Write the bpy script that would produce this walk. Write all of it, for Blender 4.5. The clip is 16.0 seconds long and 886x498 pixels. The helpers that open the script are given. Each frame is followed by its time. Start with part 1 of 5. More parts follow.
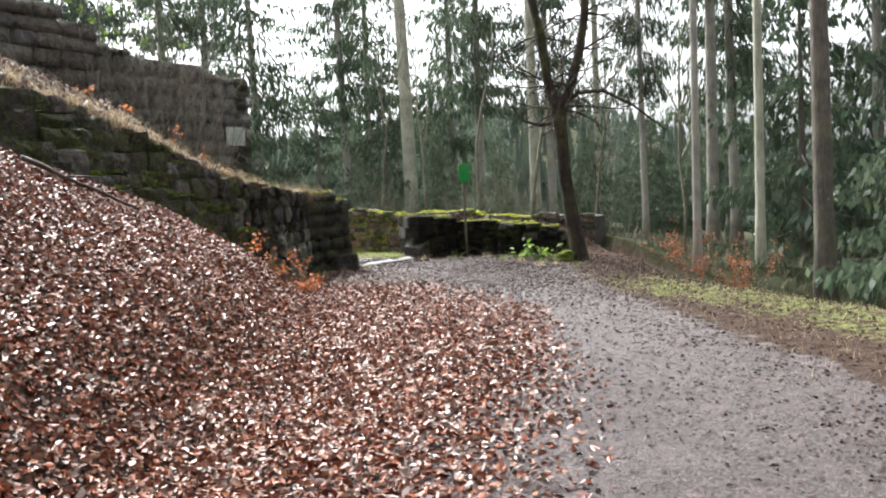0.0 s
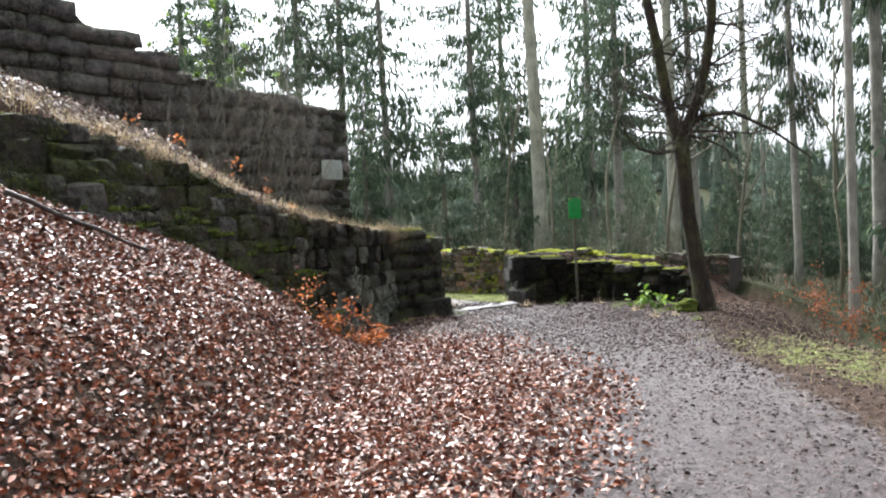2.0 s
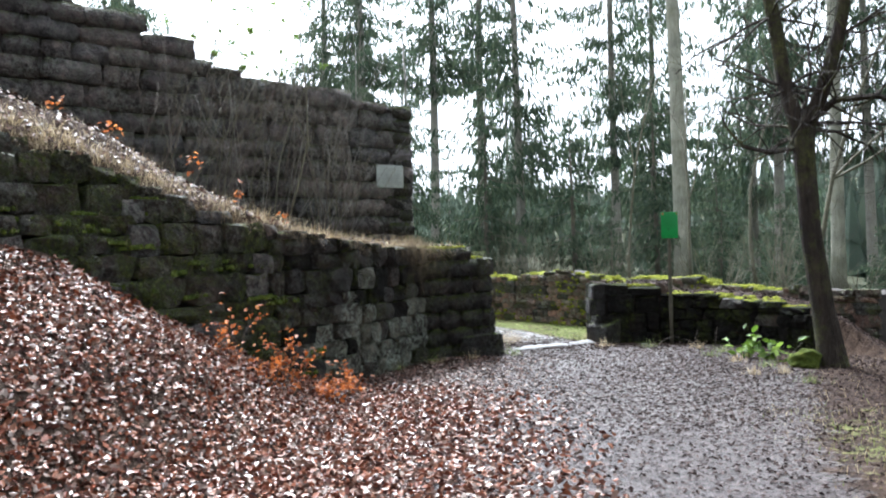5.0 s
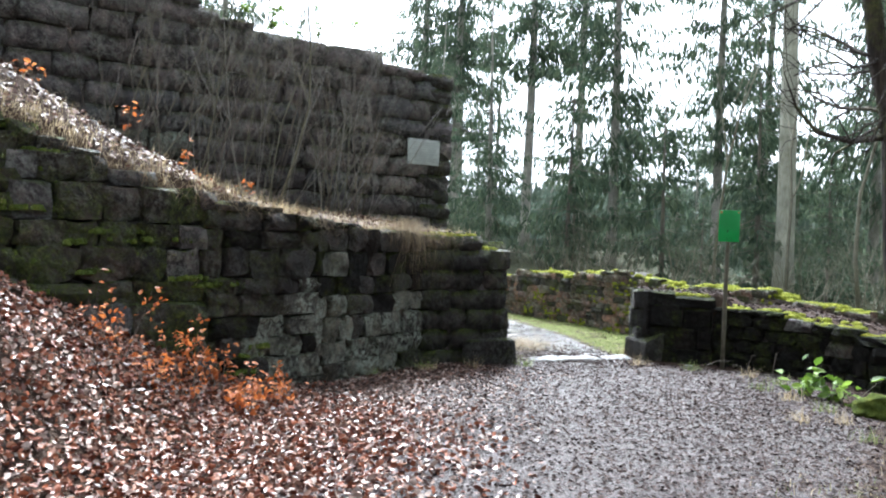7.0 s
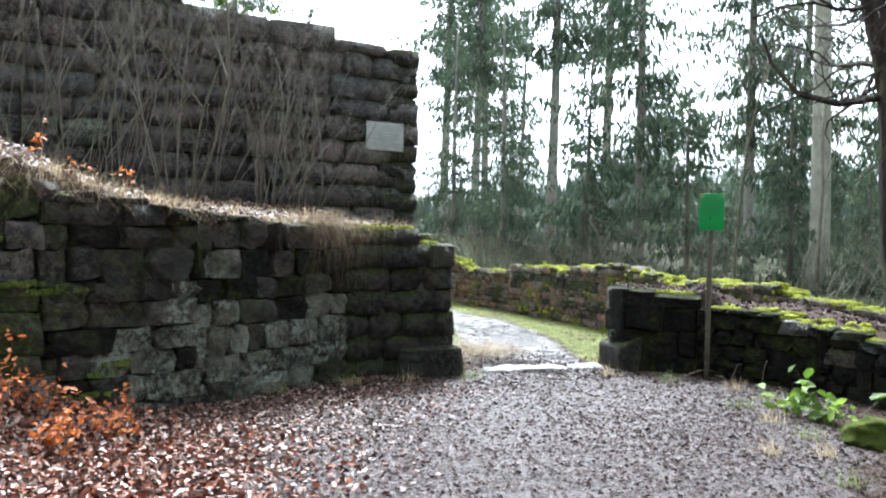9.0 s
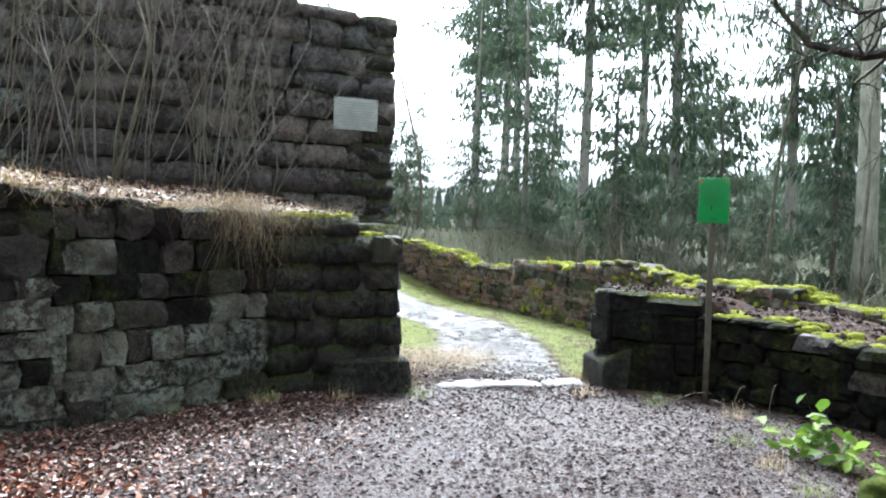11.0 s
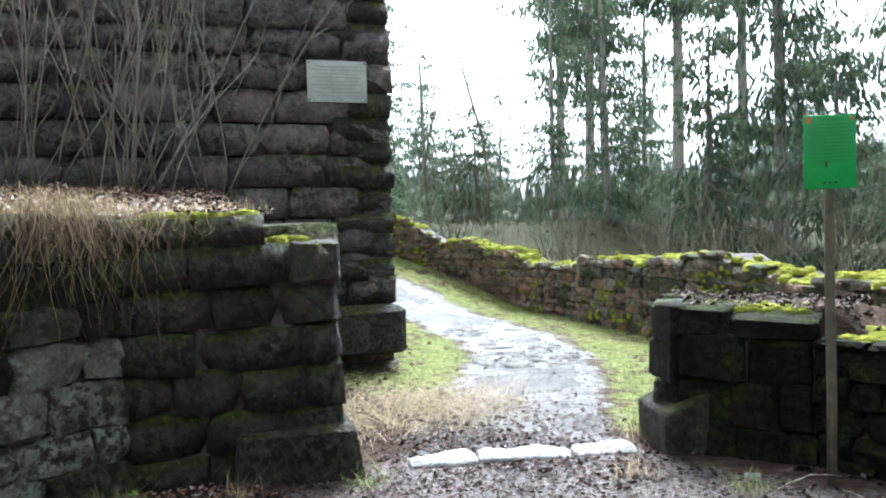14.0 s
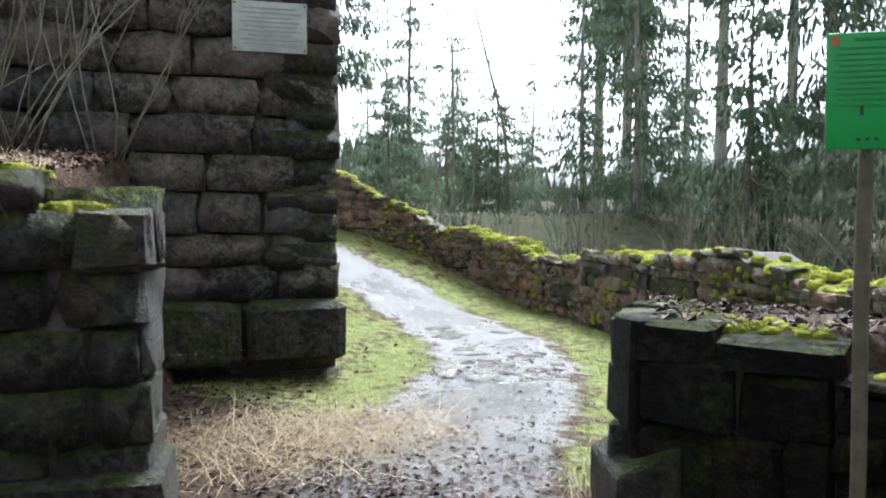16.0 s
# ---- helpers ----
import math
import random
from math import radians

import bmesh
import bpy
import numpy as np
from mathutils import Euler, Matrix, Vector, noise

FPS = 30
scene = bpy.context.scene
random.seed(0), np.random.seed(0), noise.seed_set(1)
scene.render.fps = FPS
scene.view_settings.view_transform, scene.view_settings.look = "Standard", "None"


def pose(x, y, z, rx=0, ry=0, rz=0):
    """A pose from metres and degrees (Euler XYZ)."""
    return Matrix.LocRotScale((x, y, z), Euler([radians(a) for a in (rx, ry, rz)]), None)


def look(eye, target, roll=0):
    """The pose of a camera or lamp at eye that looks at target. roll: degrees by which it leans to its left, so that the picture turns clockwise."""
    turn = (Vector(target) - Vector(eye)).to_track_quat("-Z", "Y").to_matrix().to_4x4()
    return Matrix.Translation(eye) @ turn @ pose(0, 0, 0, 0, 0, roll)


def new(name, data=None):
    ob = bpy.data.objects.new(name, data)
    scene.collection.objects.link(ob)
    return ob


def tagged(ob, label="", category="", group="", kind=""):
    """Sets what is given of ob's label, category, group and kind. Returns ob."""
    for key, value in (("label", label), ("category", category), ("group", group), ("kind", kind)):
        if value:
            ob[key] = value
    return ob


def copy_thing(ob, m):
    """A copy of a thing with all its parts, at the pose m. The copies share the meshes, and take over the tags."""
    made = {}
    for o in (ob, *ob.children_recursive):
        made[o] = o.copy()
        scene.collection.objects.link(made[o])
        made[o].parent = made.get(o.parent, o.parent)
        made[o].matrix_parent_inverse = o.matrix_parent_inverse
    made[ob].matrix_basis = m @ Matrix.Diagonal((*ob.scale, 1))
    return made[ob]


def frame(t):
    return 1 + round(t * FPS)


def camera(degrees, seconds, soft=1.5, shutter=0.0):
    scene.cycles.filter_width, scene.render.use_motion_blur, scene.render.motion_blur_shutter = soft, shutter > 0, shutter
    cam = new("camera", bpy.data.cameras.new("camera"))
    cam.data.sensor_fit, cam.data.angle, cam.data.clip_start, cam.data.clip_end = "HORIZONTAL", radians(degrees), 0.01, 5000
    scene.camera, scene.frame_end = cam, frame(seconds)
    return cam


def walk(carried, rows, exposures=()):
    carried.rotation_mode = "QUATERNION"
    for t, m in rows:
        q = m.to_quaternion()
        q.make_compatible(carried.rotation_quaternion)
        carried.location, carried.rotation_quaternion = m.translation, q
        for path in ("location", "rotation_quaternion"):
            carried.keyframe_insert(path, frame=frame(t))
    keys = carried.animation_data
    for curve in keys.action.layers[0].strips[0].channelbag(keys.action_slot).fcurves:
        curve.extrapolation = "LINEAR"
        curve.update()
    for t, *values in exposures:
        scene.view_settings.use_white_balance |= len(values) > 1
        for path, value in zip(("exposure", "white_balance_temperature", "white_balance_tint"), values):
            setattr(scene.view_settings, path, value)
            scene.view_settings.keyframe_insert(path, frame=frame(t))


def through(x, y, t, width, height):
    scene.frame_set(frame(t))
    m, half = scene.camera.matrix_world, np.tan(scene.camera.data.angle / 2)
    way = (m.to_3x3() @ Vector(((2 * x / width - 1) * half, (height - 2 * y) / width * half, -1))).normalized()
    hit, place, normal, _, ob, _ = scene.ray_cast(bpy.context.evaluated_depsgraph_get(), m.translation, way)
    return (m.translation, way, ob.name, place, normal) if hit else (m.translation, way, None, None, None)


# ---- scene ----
cam = camera(53.3, 16.0, soft=2.0)
METRES, EYE, TILT, LEAN, TURN = 16.3, 1.5, 0.0, 0.0, 0.0
ROWS = [
    (0.0, 0.0, 0.0, 0.0, -0.23, -4.63, 2.83),
    (0.5, 0.0119, 0.0299, -0.0001, 2.91, -3.3, 1.01),
    (1.0, 0.0258, 0.0573, -0.0015, 3.92, -2.07, 1.74),
    (1.5, 0.0402, 0.0869, -0.002, 8.45, -1.75, 1.46),
    (2.0, 0.0526, 0.1178, -0.0013, 9.64, -1.89, 2.79),
    (2.5, 0.0667, 0.1479, -0.0017, 10.82, -1.94, -0.52),
    (3.0, 0.0772, 0.1853, -0.0022, 11.59, -1.72, 0.9),
    (3.5, 0.0903, 0.2175, -0.0041, 13.4, -0.95, -0.78),
    (4.0, 0.0999, 0.2561, -0.0053, 16.47, 1.11, 0.15),
    (4.5, 0.1137, 0.2878, -0.0059, 17.75, 2.51, 2.15),
    (5.0, 0.1242, 0.3243, -0.0076, 20.83, -0.25, 1.65),
    (7.5, 0.1636, 0.4896, -0.0078, 28.6, -1.01, -2.04),
    (8.0, 0.1721, 0.5214, -0.0074, 27.96, -0.61, -0.48),
    (8.5, 0.1787, 0.5463, -0.007, 29.65, -1.07, -0.6),
    (11.0, 0.1762, 0.6776, -0.0081, 34.18, -2.13, -1.78),
    (11.5, 0.1682, 0.7073, -0.0085, 36.35, -1.93, 0.8),
    (12.0, 0.1589, 0.7382, -0.01, 38.31, -2.75, 0.06),
    (12.5, 0.1505, 0.7653, -0.0108, 40.28, -3.05, -1.02),
    (13.0, 0.1418, 0.7946, -0.0106, 39.56, -3.22, 2.04),
    (13.5, 0.1352, 0.82, -0.0103, 40.93, -3.39, 0.27),
    (14.0, 0.123, 0.8489, -0.0112, 40.8, -2.35, 1.68),
    (14.5, 0.1161, 0.8746, -0.0138, 40.28, -2.0, -0.07),
    (15.0, 0.1075, 0.9016, -0.0153, 41.52, -2.87, 0.35),
    (15.5, 0.098, 0.9275, -0.0147, 42.08, -3.01, 1.95),
    (16.0, 0.0944, 0.954, -0.0185, 43.72, -2.86, 0.0),
]
WALKED = [(t, pose(0, 0, EYE, TILT, LEAN, TURN) @ pose(METRES * x, METRES * y, METRES * z, 90 + pitch, roll, yaw)) for t, x, y, z, yaw, pitch, roll in ROWS]
EXPOSURES = [(0.0, 1.66, 6200, 9), (3.5, 1.64, 5750, 8), (8.0, 1.98, 5600, 6), (11.0, 2.1, 5550, 6), (14.0, 2.14, 5600, 6), (16.0, 1.86, 5700, 7)]
walk(cam, WALKED, EXPOSURES)

# ---- light: overcast sky, bright ahead of the walk ----
SUN_ELEVATION, SUN_AZIMUTH = math.radians(50), math.radians(-30)   # azimuth from +y towards +x
sky_world = bpy.data.worlds.new("overcast_sky")
scene.world = sky_world
sky_world.use_nodes = True
wn, wl = sky_world.node_tree.nodes, sky_world.node_tree.links
wn.clear()
w_out = wn.new("ShaderNodeOutputWorld")
w_bg = wn.new("ShaderNodeBackground")
w_sky = wn.new("ShaderNodeTexSky")
w_sky.sky_type = "NISHITA"
w_sky.sun_disc = False
w_sky.sun_elevation = SUN_ELEVATION
w_sky.sun_rotation = SUN_AZIMUTH
w_sky.air_density, w_sky.dust_density, w_sky.ozone_density = 1.0, 6.0, 1.0
w_hsv = wn.new("ShaderNodeHueSaturation")
w_hsv.inputs["Saturation"].default_value = 0.06
w_bg.inputs["Strength"].default_value = 0.15
wl.new(w_sky.outputs[0], w_hsv.inputs["Color"])
wl.new(w_hsv.outputs[0], w_bg.inputs["Color"])
wl.new(w_bg.outputs[0], w_out.inputs["Surface"])
sun_data = bpy.data.lights.new("sun", "SUN")
sun_data.energy, sun_data.angle, sun_data.color = 2.5, math.radians(16), (1.0, 0.97, 0.92)
sun = new("sun", sun_data)
sx, sy, sz = math.sin(SUN_AZIMUTH) * math.cos(SUN_ELEVATION), math.cos(SUN_AZIMUTH) * math.cos(SUN_ELEVATION), math.sin(SUN_ELEVATION)
sun.matrix_world = look((sx * 60, sy * 60, sz * 60), (0, 0, 0))

# ---- helpers ----
random.seed(7)


def mesh_of(name, verts, faces, material=None, smooth=False):
    me = bpy.data.meshes.new(name)
    verts = np.asarray(verts, dtype=np.float32)
    if isinstance(faces, np.ndarray):
        n, k = faces.shape
        me.vertices.add(len(verts))
        me.vertices.foreach_set("co", verts.ravel())
        me.loops.add(n * k)
        me.loops.foreach_set("vertex_index", faces.astype(np.int32).ravel())
        me.polygons.add(n)
        me.polygons.foreach_set("loop_start", np.arange(0, n * k, k, dtype=np.int32))
        me.update(calc_edges=True)
    else:
        me.from_pydata(verts.tolist(), [], faces)
        me.update()
    if smooth:
        me.polygons.foreach_set("use_smooth", np.ones(len(me.polygons), dtype=bool))
    if material:
        me.materials.append(material)
    return me


def part(name, data, material, parent, label=""):
    if isinstance(data, bmesh.types.BMesh):
        me = bpy.data.meshes.new(name)
        data.to_mesh(me)
        data.free()
        data = me
    if material and not data.materials:
        data.materials.append(material)
    ob = new(name, data)
    ob.parent = parent
    if label:
        tagged(ob, label)
    return ob


def base(name, place, label, category, group="", kind="", turn=0):
    ob = new(name)
    ob.matrix_basis = pose(place[0], place[1], place[2], 0, 0, turn)
    return tagged(ob, label, category, group, kind)


def rough_box(w, d, h, cuts=2, bevel=0.02, rough=0.01, seed=1):
    """A hewn block standing on z = 0, with broken edges."""
    bm = bmesh.new()
    bmesh.ops.create_cube(bm, size=1)
    bmesh.ops.scale(bm, vec=(w, d, h), verts=bm.verts)
    bmesh.ops.translate(bm, vec=(0, 0, h / 2), verts=bm.verts)
    if bevel:
        bmesh.ops.bevel(bm, geom=bm.edges[:], offset=bevel, segments=2, affect="EDGES", profile=0.6)
    if cuts:
        bmesh.ops.subdivide_edges(bm, edges=bm.edges[:], cuts=cuts, use_grid_fill=True)
    r = random.Random(seed)
    off = Vector((r.random() * 50, r.random() * 50, r.random() * 50))
    for v in bm.verts:
        n = noise.noise_vector(v.co * 5 + off)
        v.co += n * rough
    for f in bm.faces:
        f.smooth = True
    return bm


def tubes(lines, sides=6):
    """One mesh of tapered round limbs; each line is a list of (point, radius)."""
    verts, faces = [], []
    for line in lines:
        start = len(verts)
        n = len(line)
        for i, (p, r) in enumerate(line):
            a = Vector(line[max(i - 1, 0)][0])
            b = Vector(line[min(i + 1, n - 1)][0])
            d = (b - a).normalized() if (b - a).length > 1e-6 else Vector((0, 0, 1))
            u = d.cross(Vector((0.31, 0.95, 0.05)))
            if u.length < 0.1:
                u = d.cross(Vector((1, 0, 0)))
            u.normalize()
            v = d.cross(u)
            for k in range(sides):
                t = 2 * math.pi * k / sides
                verts.append(Vector(p) + (u * math.cos(t) + v * math.sin(t)) * r)
        for i in range(n - 1):
            for k in range(sides):
                q = (k + 1) % sides
                faces.append((start + i * sides + k, start + i * sides + q, start + (i + 1) * sides + q, start + (i + 1) * sides + k))
        faces.append(tuple(start + (n - 1) * sides + k for k in range(sides)))
        faces.append(tuple(start + k for k in reversed(range(sides))))
    return verts, faces


# ---- the lie of the land ----
def step(a, b, x):
    t = np.clip((x - a) / (b - a), 0, 1)
    return t * t * (3 - 2 * t)


def ripple(x, y, s, seed=0.0):
    return (np.sin(x * s + 1.3 * seed) * np.cos(y * s * 0.83 + seed) + 0.5 * np.sin(x * s * 2.3 + y * s * 1.7 + seed * 2)
            + 0.35 * np.sin(x * s * 4.1 - y * s * 3.3 + seed * 3)) / 1.85


# face of the mossy retaining wall, from the gate back along the bank: x, y, top
MID = [(-2.45, 16.3, 1.36), (-2.5, 15.2, 1.40), (-2.58, 14.2, 1.47), (-2.9, 12.9, 1.70), (-3.35, 11.6, 2.20), (-3.9, 10.3, 2.62), (-4.5, 9.0, 2.85), (-5.2, 7.5, 3.0), (-6.2, 5.0, 3.2), (-7.5, 1.0, 3.4), (-8.5, -6.0, 3.4)]
MID_BACK = ([9, 11, 12, 13, 14.2, 15.5], [0.62, 0.62, 0.48, 0.28, 0.06, 0.0])   # how far its top leans back
MID_Y = [p[1] for p in MID][::-1]
MID_X = [p[0] for p in MID][::-1]
MID_Z = [p[2] for p in MID][::-1]
HIGH_CORNER, HIGH_DIR = np.array((-4.32, 20.356)), np.array((-0.43, -0.903))
HIGH_OUT = np.array((0.903, -0.43))
# the low wall round the bailey, inner face: x, y, top
FAR = [(3.3, 19.3, 0.50), (2.0, 20.3, 0.55), (0.4, 21.3, 0.62), (-1.0, 22.2, 0.66), (-2.0, 23.0, 0.72), (-3.0, 23.7, 0.72), (-4.0, 24.35, 0.62), (-5.35, 25.2, 0.50), (-6.2, 25.6, 0.48), (-7.3, 25.95, 0.64), (-8.4, 25.95, 0.85), (-9.3, 25.6, 1.28), (-10.3, 25.0, 1.76), (-11.6, 24.0, 2.2), (-13.0, 22.6, 2.5)]
PATH_IN = [(-1.2, 18.1), (-1.95, 19.2), (-2.75, 20.5), (-3.7, 21.9), (-4.9, 23.0), (-6.3, 23.8), (-7.8, 24.2), (-9.2, 23.8), (-10.6, 22.9), (-12, 21.6)]


GATE_R = [(-0.48, 18.86), (0.30, 19.06), (1.3, 18.75), (1.9, 18.40), (2.40, 17.95), (3.3, 17.1)]


def to_line(x, y, line):
    """Distance to a polyline and the length along it of the nearest point; side > 0 on its left."""
    best = np.full(np.shape(x), 1e9)
    along = np.zeros(np.shape(x))
    side = np.zeros(np.shape(x))
    run = 0.0
    for (ax, ay), (bx, by) in zip(line[:-1], line[1:]):
        dx, dy = bx - ax, by - ay
        ln = math.hypot(dx, dy)
        t = np.clip(((x - ax) * dx + (y - ay) * dy) / (ln * ln), 0, 1)
        d = np.hypot(x - ax - t * dx, y - ay - t * dy)
        m = d < best
        best = np.where(m, d, best)
        along = np.where(m, run + t * ln, along)
        side = np.where(m, (dx * (y - ay) - dy * (x - ax)) / ln, side)
        run += ln
    return best, along, side


FAR_XY = [(p[0], p[1]) for p in FAR]


def land(x, y):
    x, y = np.asarray(x, float), np.asarray(y, float)
    z = -0.011 * np.clip(y, -30, 17) - 0.035 * np.clip(y - 18.5, 0, 4)
    # the bailey climbs round the tower
    z = z + 1.35 * step(-6.0, -11.5, x) * step(20.0, 23.0, y)
    z = z + 0.012 * ripple(x, y, 2.1, 1.0) + 0.006 * ripple(x, y, 7.0, 2.0)
    # right-hand edge of the track, and the slope below it
    edge = np.interp(y, [-30, 0, 5, 9, 11.7, 14, 15.6, 17.5], [5.2, 5.2, 5.0, 4.35, 3.45, 2.75, 2.9, 3.0])
    d = np.clip(x - edge, 0, None)
    fall = 0.34 * d * step(0, 1.5, d) * (1 - step(17.0, 19.5, y) * 0.5)
    fall = np.minimum(fall, 5 + 0.1 * d)
    z = z - np.where(y < 19.3, fall, fall * 0.75)
    # ground outside the bailey wall
    fd, fa, fs = to_line(x, y, FAR_XY)
    outside = ((fs < 0) & (y > 17.0)).astype(float)
    drop = step(0.5, 3.0, fd) * 0.35 + np.clip(fd - 12, 0, 60) * 0.02
    z = z + outside * (0.30 * step(0.2, 0.6, fd) - drop) * step(17, 18.5, y)
    # raised ground between the right-hand gate wall and the bailey wall
    gd, ga, gs = to_line(x, y, GATE_R)
    jamb = np.where(y < 19.65, -0.48 - 0.595 * (y - 18.86), -0.95 + 1.6 * (y - 19.65))
    fill = step(0.14, 0.3, gs) * step(0.12, 0.28, x - jamb) * (1 - outside) * (y > 17.0) * (1 - step(2.7, 3.6, x))
    level = np.interp(x, [-1.0, 0.3, 0.5, 1.3, 2.3, 3.2], [0.66, 0.66, 0.52, 0.49, 0.38, 0.1]) + 0.03 * ripple(x, y, 4.0, 5.0)
    z = z * (1 - fill) + np.maximum(level, z) * fill
    # leaf bank in front of the retaining wall
    foot = np.interp(y, [-10, 0, 4, 8, 11, 13, 14.5, 16], [-1.5, -1.35, -1.2, -1.0, -1.15, -1.85, -2.4, -2.6])
    b = np.clip(foot - x, 0, None)
    steep = np.interp(y, [0, 8, 11, 12, 13.3], [0.58, 0.62, 0.60, 0.50, 0.34])
    bank = steep * b * step(-0.2, 1.3, b)
    # fill behind the retaining wall
    xw = np.interp(y, MID_Y, MID_X)
    top = np.interp(y, MID_Y, MID_Z)
    lean = np.interp(y, MID_BACK[0], MID_BACK[1])
    back = np.clip(xw - lean - x, 0, None)
    k = np.interp(y, [5, 9, 11, 12.4, 13.2, 14, 15, 17], [0.55, 0.75, 0.86, 0.86, 0.6, 0.30, 0.14, 0.08])
    rise = k * np.minimum(back, 0.9) + 0.10 * np.clip(back - 0.9, 0, 8)
    upper = top + rise + 0.03 * ripple(x, y, 3.0, 4.0) - 0.03
    infill = step(0.05, 0.25, xw - lean - x) * (1 - step(-0.1, 0.25, y - 17.15 - 0.653 * (-2.3 - x)))
    ground = z + np.where(y < 16.3, bank, 0)
    ground = np.maximum(ground * (1 - infill) + upper * infill, ground * (1 - infill) + np.minimum(upper, 9) * infill)
    # the far land: valley and wooded hills
    r = np.hypot(x, y - 10)
    valley = -22 * step(60, 160, r) + (42 + 13 * np.sin(np.arctan2(x, y) * 5 + 1.0) + 6 * np.sin(np.arctan2(x, y) * 13)) * step(190, 520, r)
    return ground + valley


def land_z(x, y):
    return float(land(np.array([x]), np.array([y]))[0])


def land_normal(x, y, e=0.06):
    dx = (land(x + e, y) - land(x - e, y)) / (2 * e)
    dy = (land(x, y + e) - land(x, y - e)) / (2 * e)
    n = np.stack([-dx, -dy, np.ones_like(dx)], -1)
    return n / np.linalg.norm(n, axis=-1, keepdims=True)


# ---- materials ----
def shader(name, rough=0.8, spec=0.5):
    m = bpy.data.materials.new(name)
    m.use_nodes = True
    nt = m.node_tree
    b = nt.nodes["Principled BSDF"]
    b.inputs["Roughness"].default_value = rough
    b.inputs["Specular IOR Level"].default_value = spec
    return m, nt, b


def node(nt, kind, **kw):
    n = nt.nodes.new(kind)
    for key, value in kw.items():
        n.inputs[key.replace("_", " ")].default_value = value
    return n


def coords(nt):
    return nt.nodes.new("ShaderNodeNewGeometry").outputs["Position"]


def along_grain(nt, squash):
    n = nt.nodes.new("ShaderNodeVectorMath")
    n.operation = "MULTIPLY"
    n.inputs[1].default_value = (1, 1, squash)
    nt.links.new(coords(nt), n.inputs[0])
    return n.outputs[0]


def tex_noise(nt, scale, detail=4.0, rough=0.6, at=None):
    n = node(nt, "ShaderNodeTexNoise", Scale=scale, Detail=detail, Roughness=rough)
    nt.links.new(at if at else coords(nt), n.inputs["Vector"])
    return n.outputs["Fac"]


def ramp(nt, fac, stops):
    n = nt.nodes.new("ShaderNodeValToRGB")
    el = n.color_ramp.elements
    while len(el) < len(stops):
        el.new(0.5)
    for e, (p, c) in zip(el, stops):
        e.position = p
        e.color = (*c, 1) if len(c) == 3 else c
    nt.links.new(fac, n.inputs["Fac"])
    return n.outputs["Color"]


def span(nt, fac, a, b, lo=0.0, hi=1.0):
    n = nt.nodes.new("ShaderNodeMapRange")
    n.inputs["From Min"].default_value = a
    n.inputs["From Max"].default_value = b
    n.inputs["To Min"].default_value = lo
    n.inputs["To Max"].default_value = hi
    nt.links.new(fac, n.inputs["Value"])
    return n.outputs["Result"]


def mix(nt, fac, a, b, kind="MIX"):
    n = nt.nodes.new("ShaderNodeMix")
    n.data_type = "RGBA"
    n.blend_type = kind
    for value, slot in ((fac, n.inputs[0]), (a, n.inputs[6]), (b, n.inputs[7])):
        if isinstance(value, (int, float)):
            slot.default_value = value
        elif isinstance(value, tuple):
            slot.default_value = (*value, 1)
        else:
            nt.links.new(value, slot)
    return n.outputs[2]


def calc(nt, op, a, b):
    n = nt.nodes.new("ShaderNodeMath")
    n.operation = op
    for value, slot in ((a, n.inputs[0]), (b, n.inputs[1])):
        if isinstance(value, (int, float)):
            slot.default_value = value
        else:
            nt.links.new(value, slot)
    return n.outputs[0]


def bump(nt, b, height, strength=0.5, distance=0.02):
    n = nt.nodes.new("ShaderNodeBump")
    n.inputs["Strength"].default_value = strength
    n.inputs["Distance"].default_value = distance
    nt.links.new(height, n.inputs["Height"])
    nt.links.new(n.outputs[0], b.inputs["Normal"])


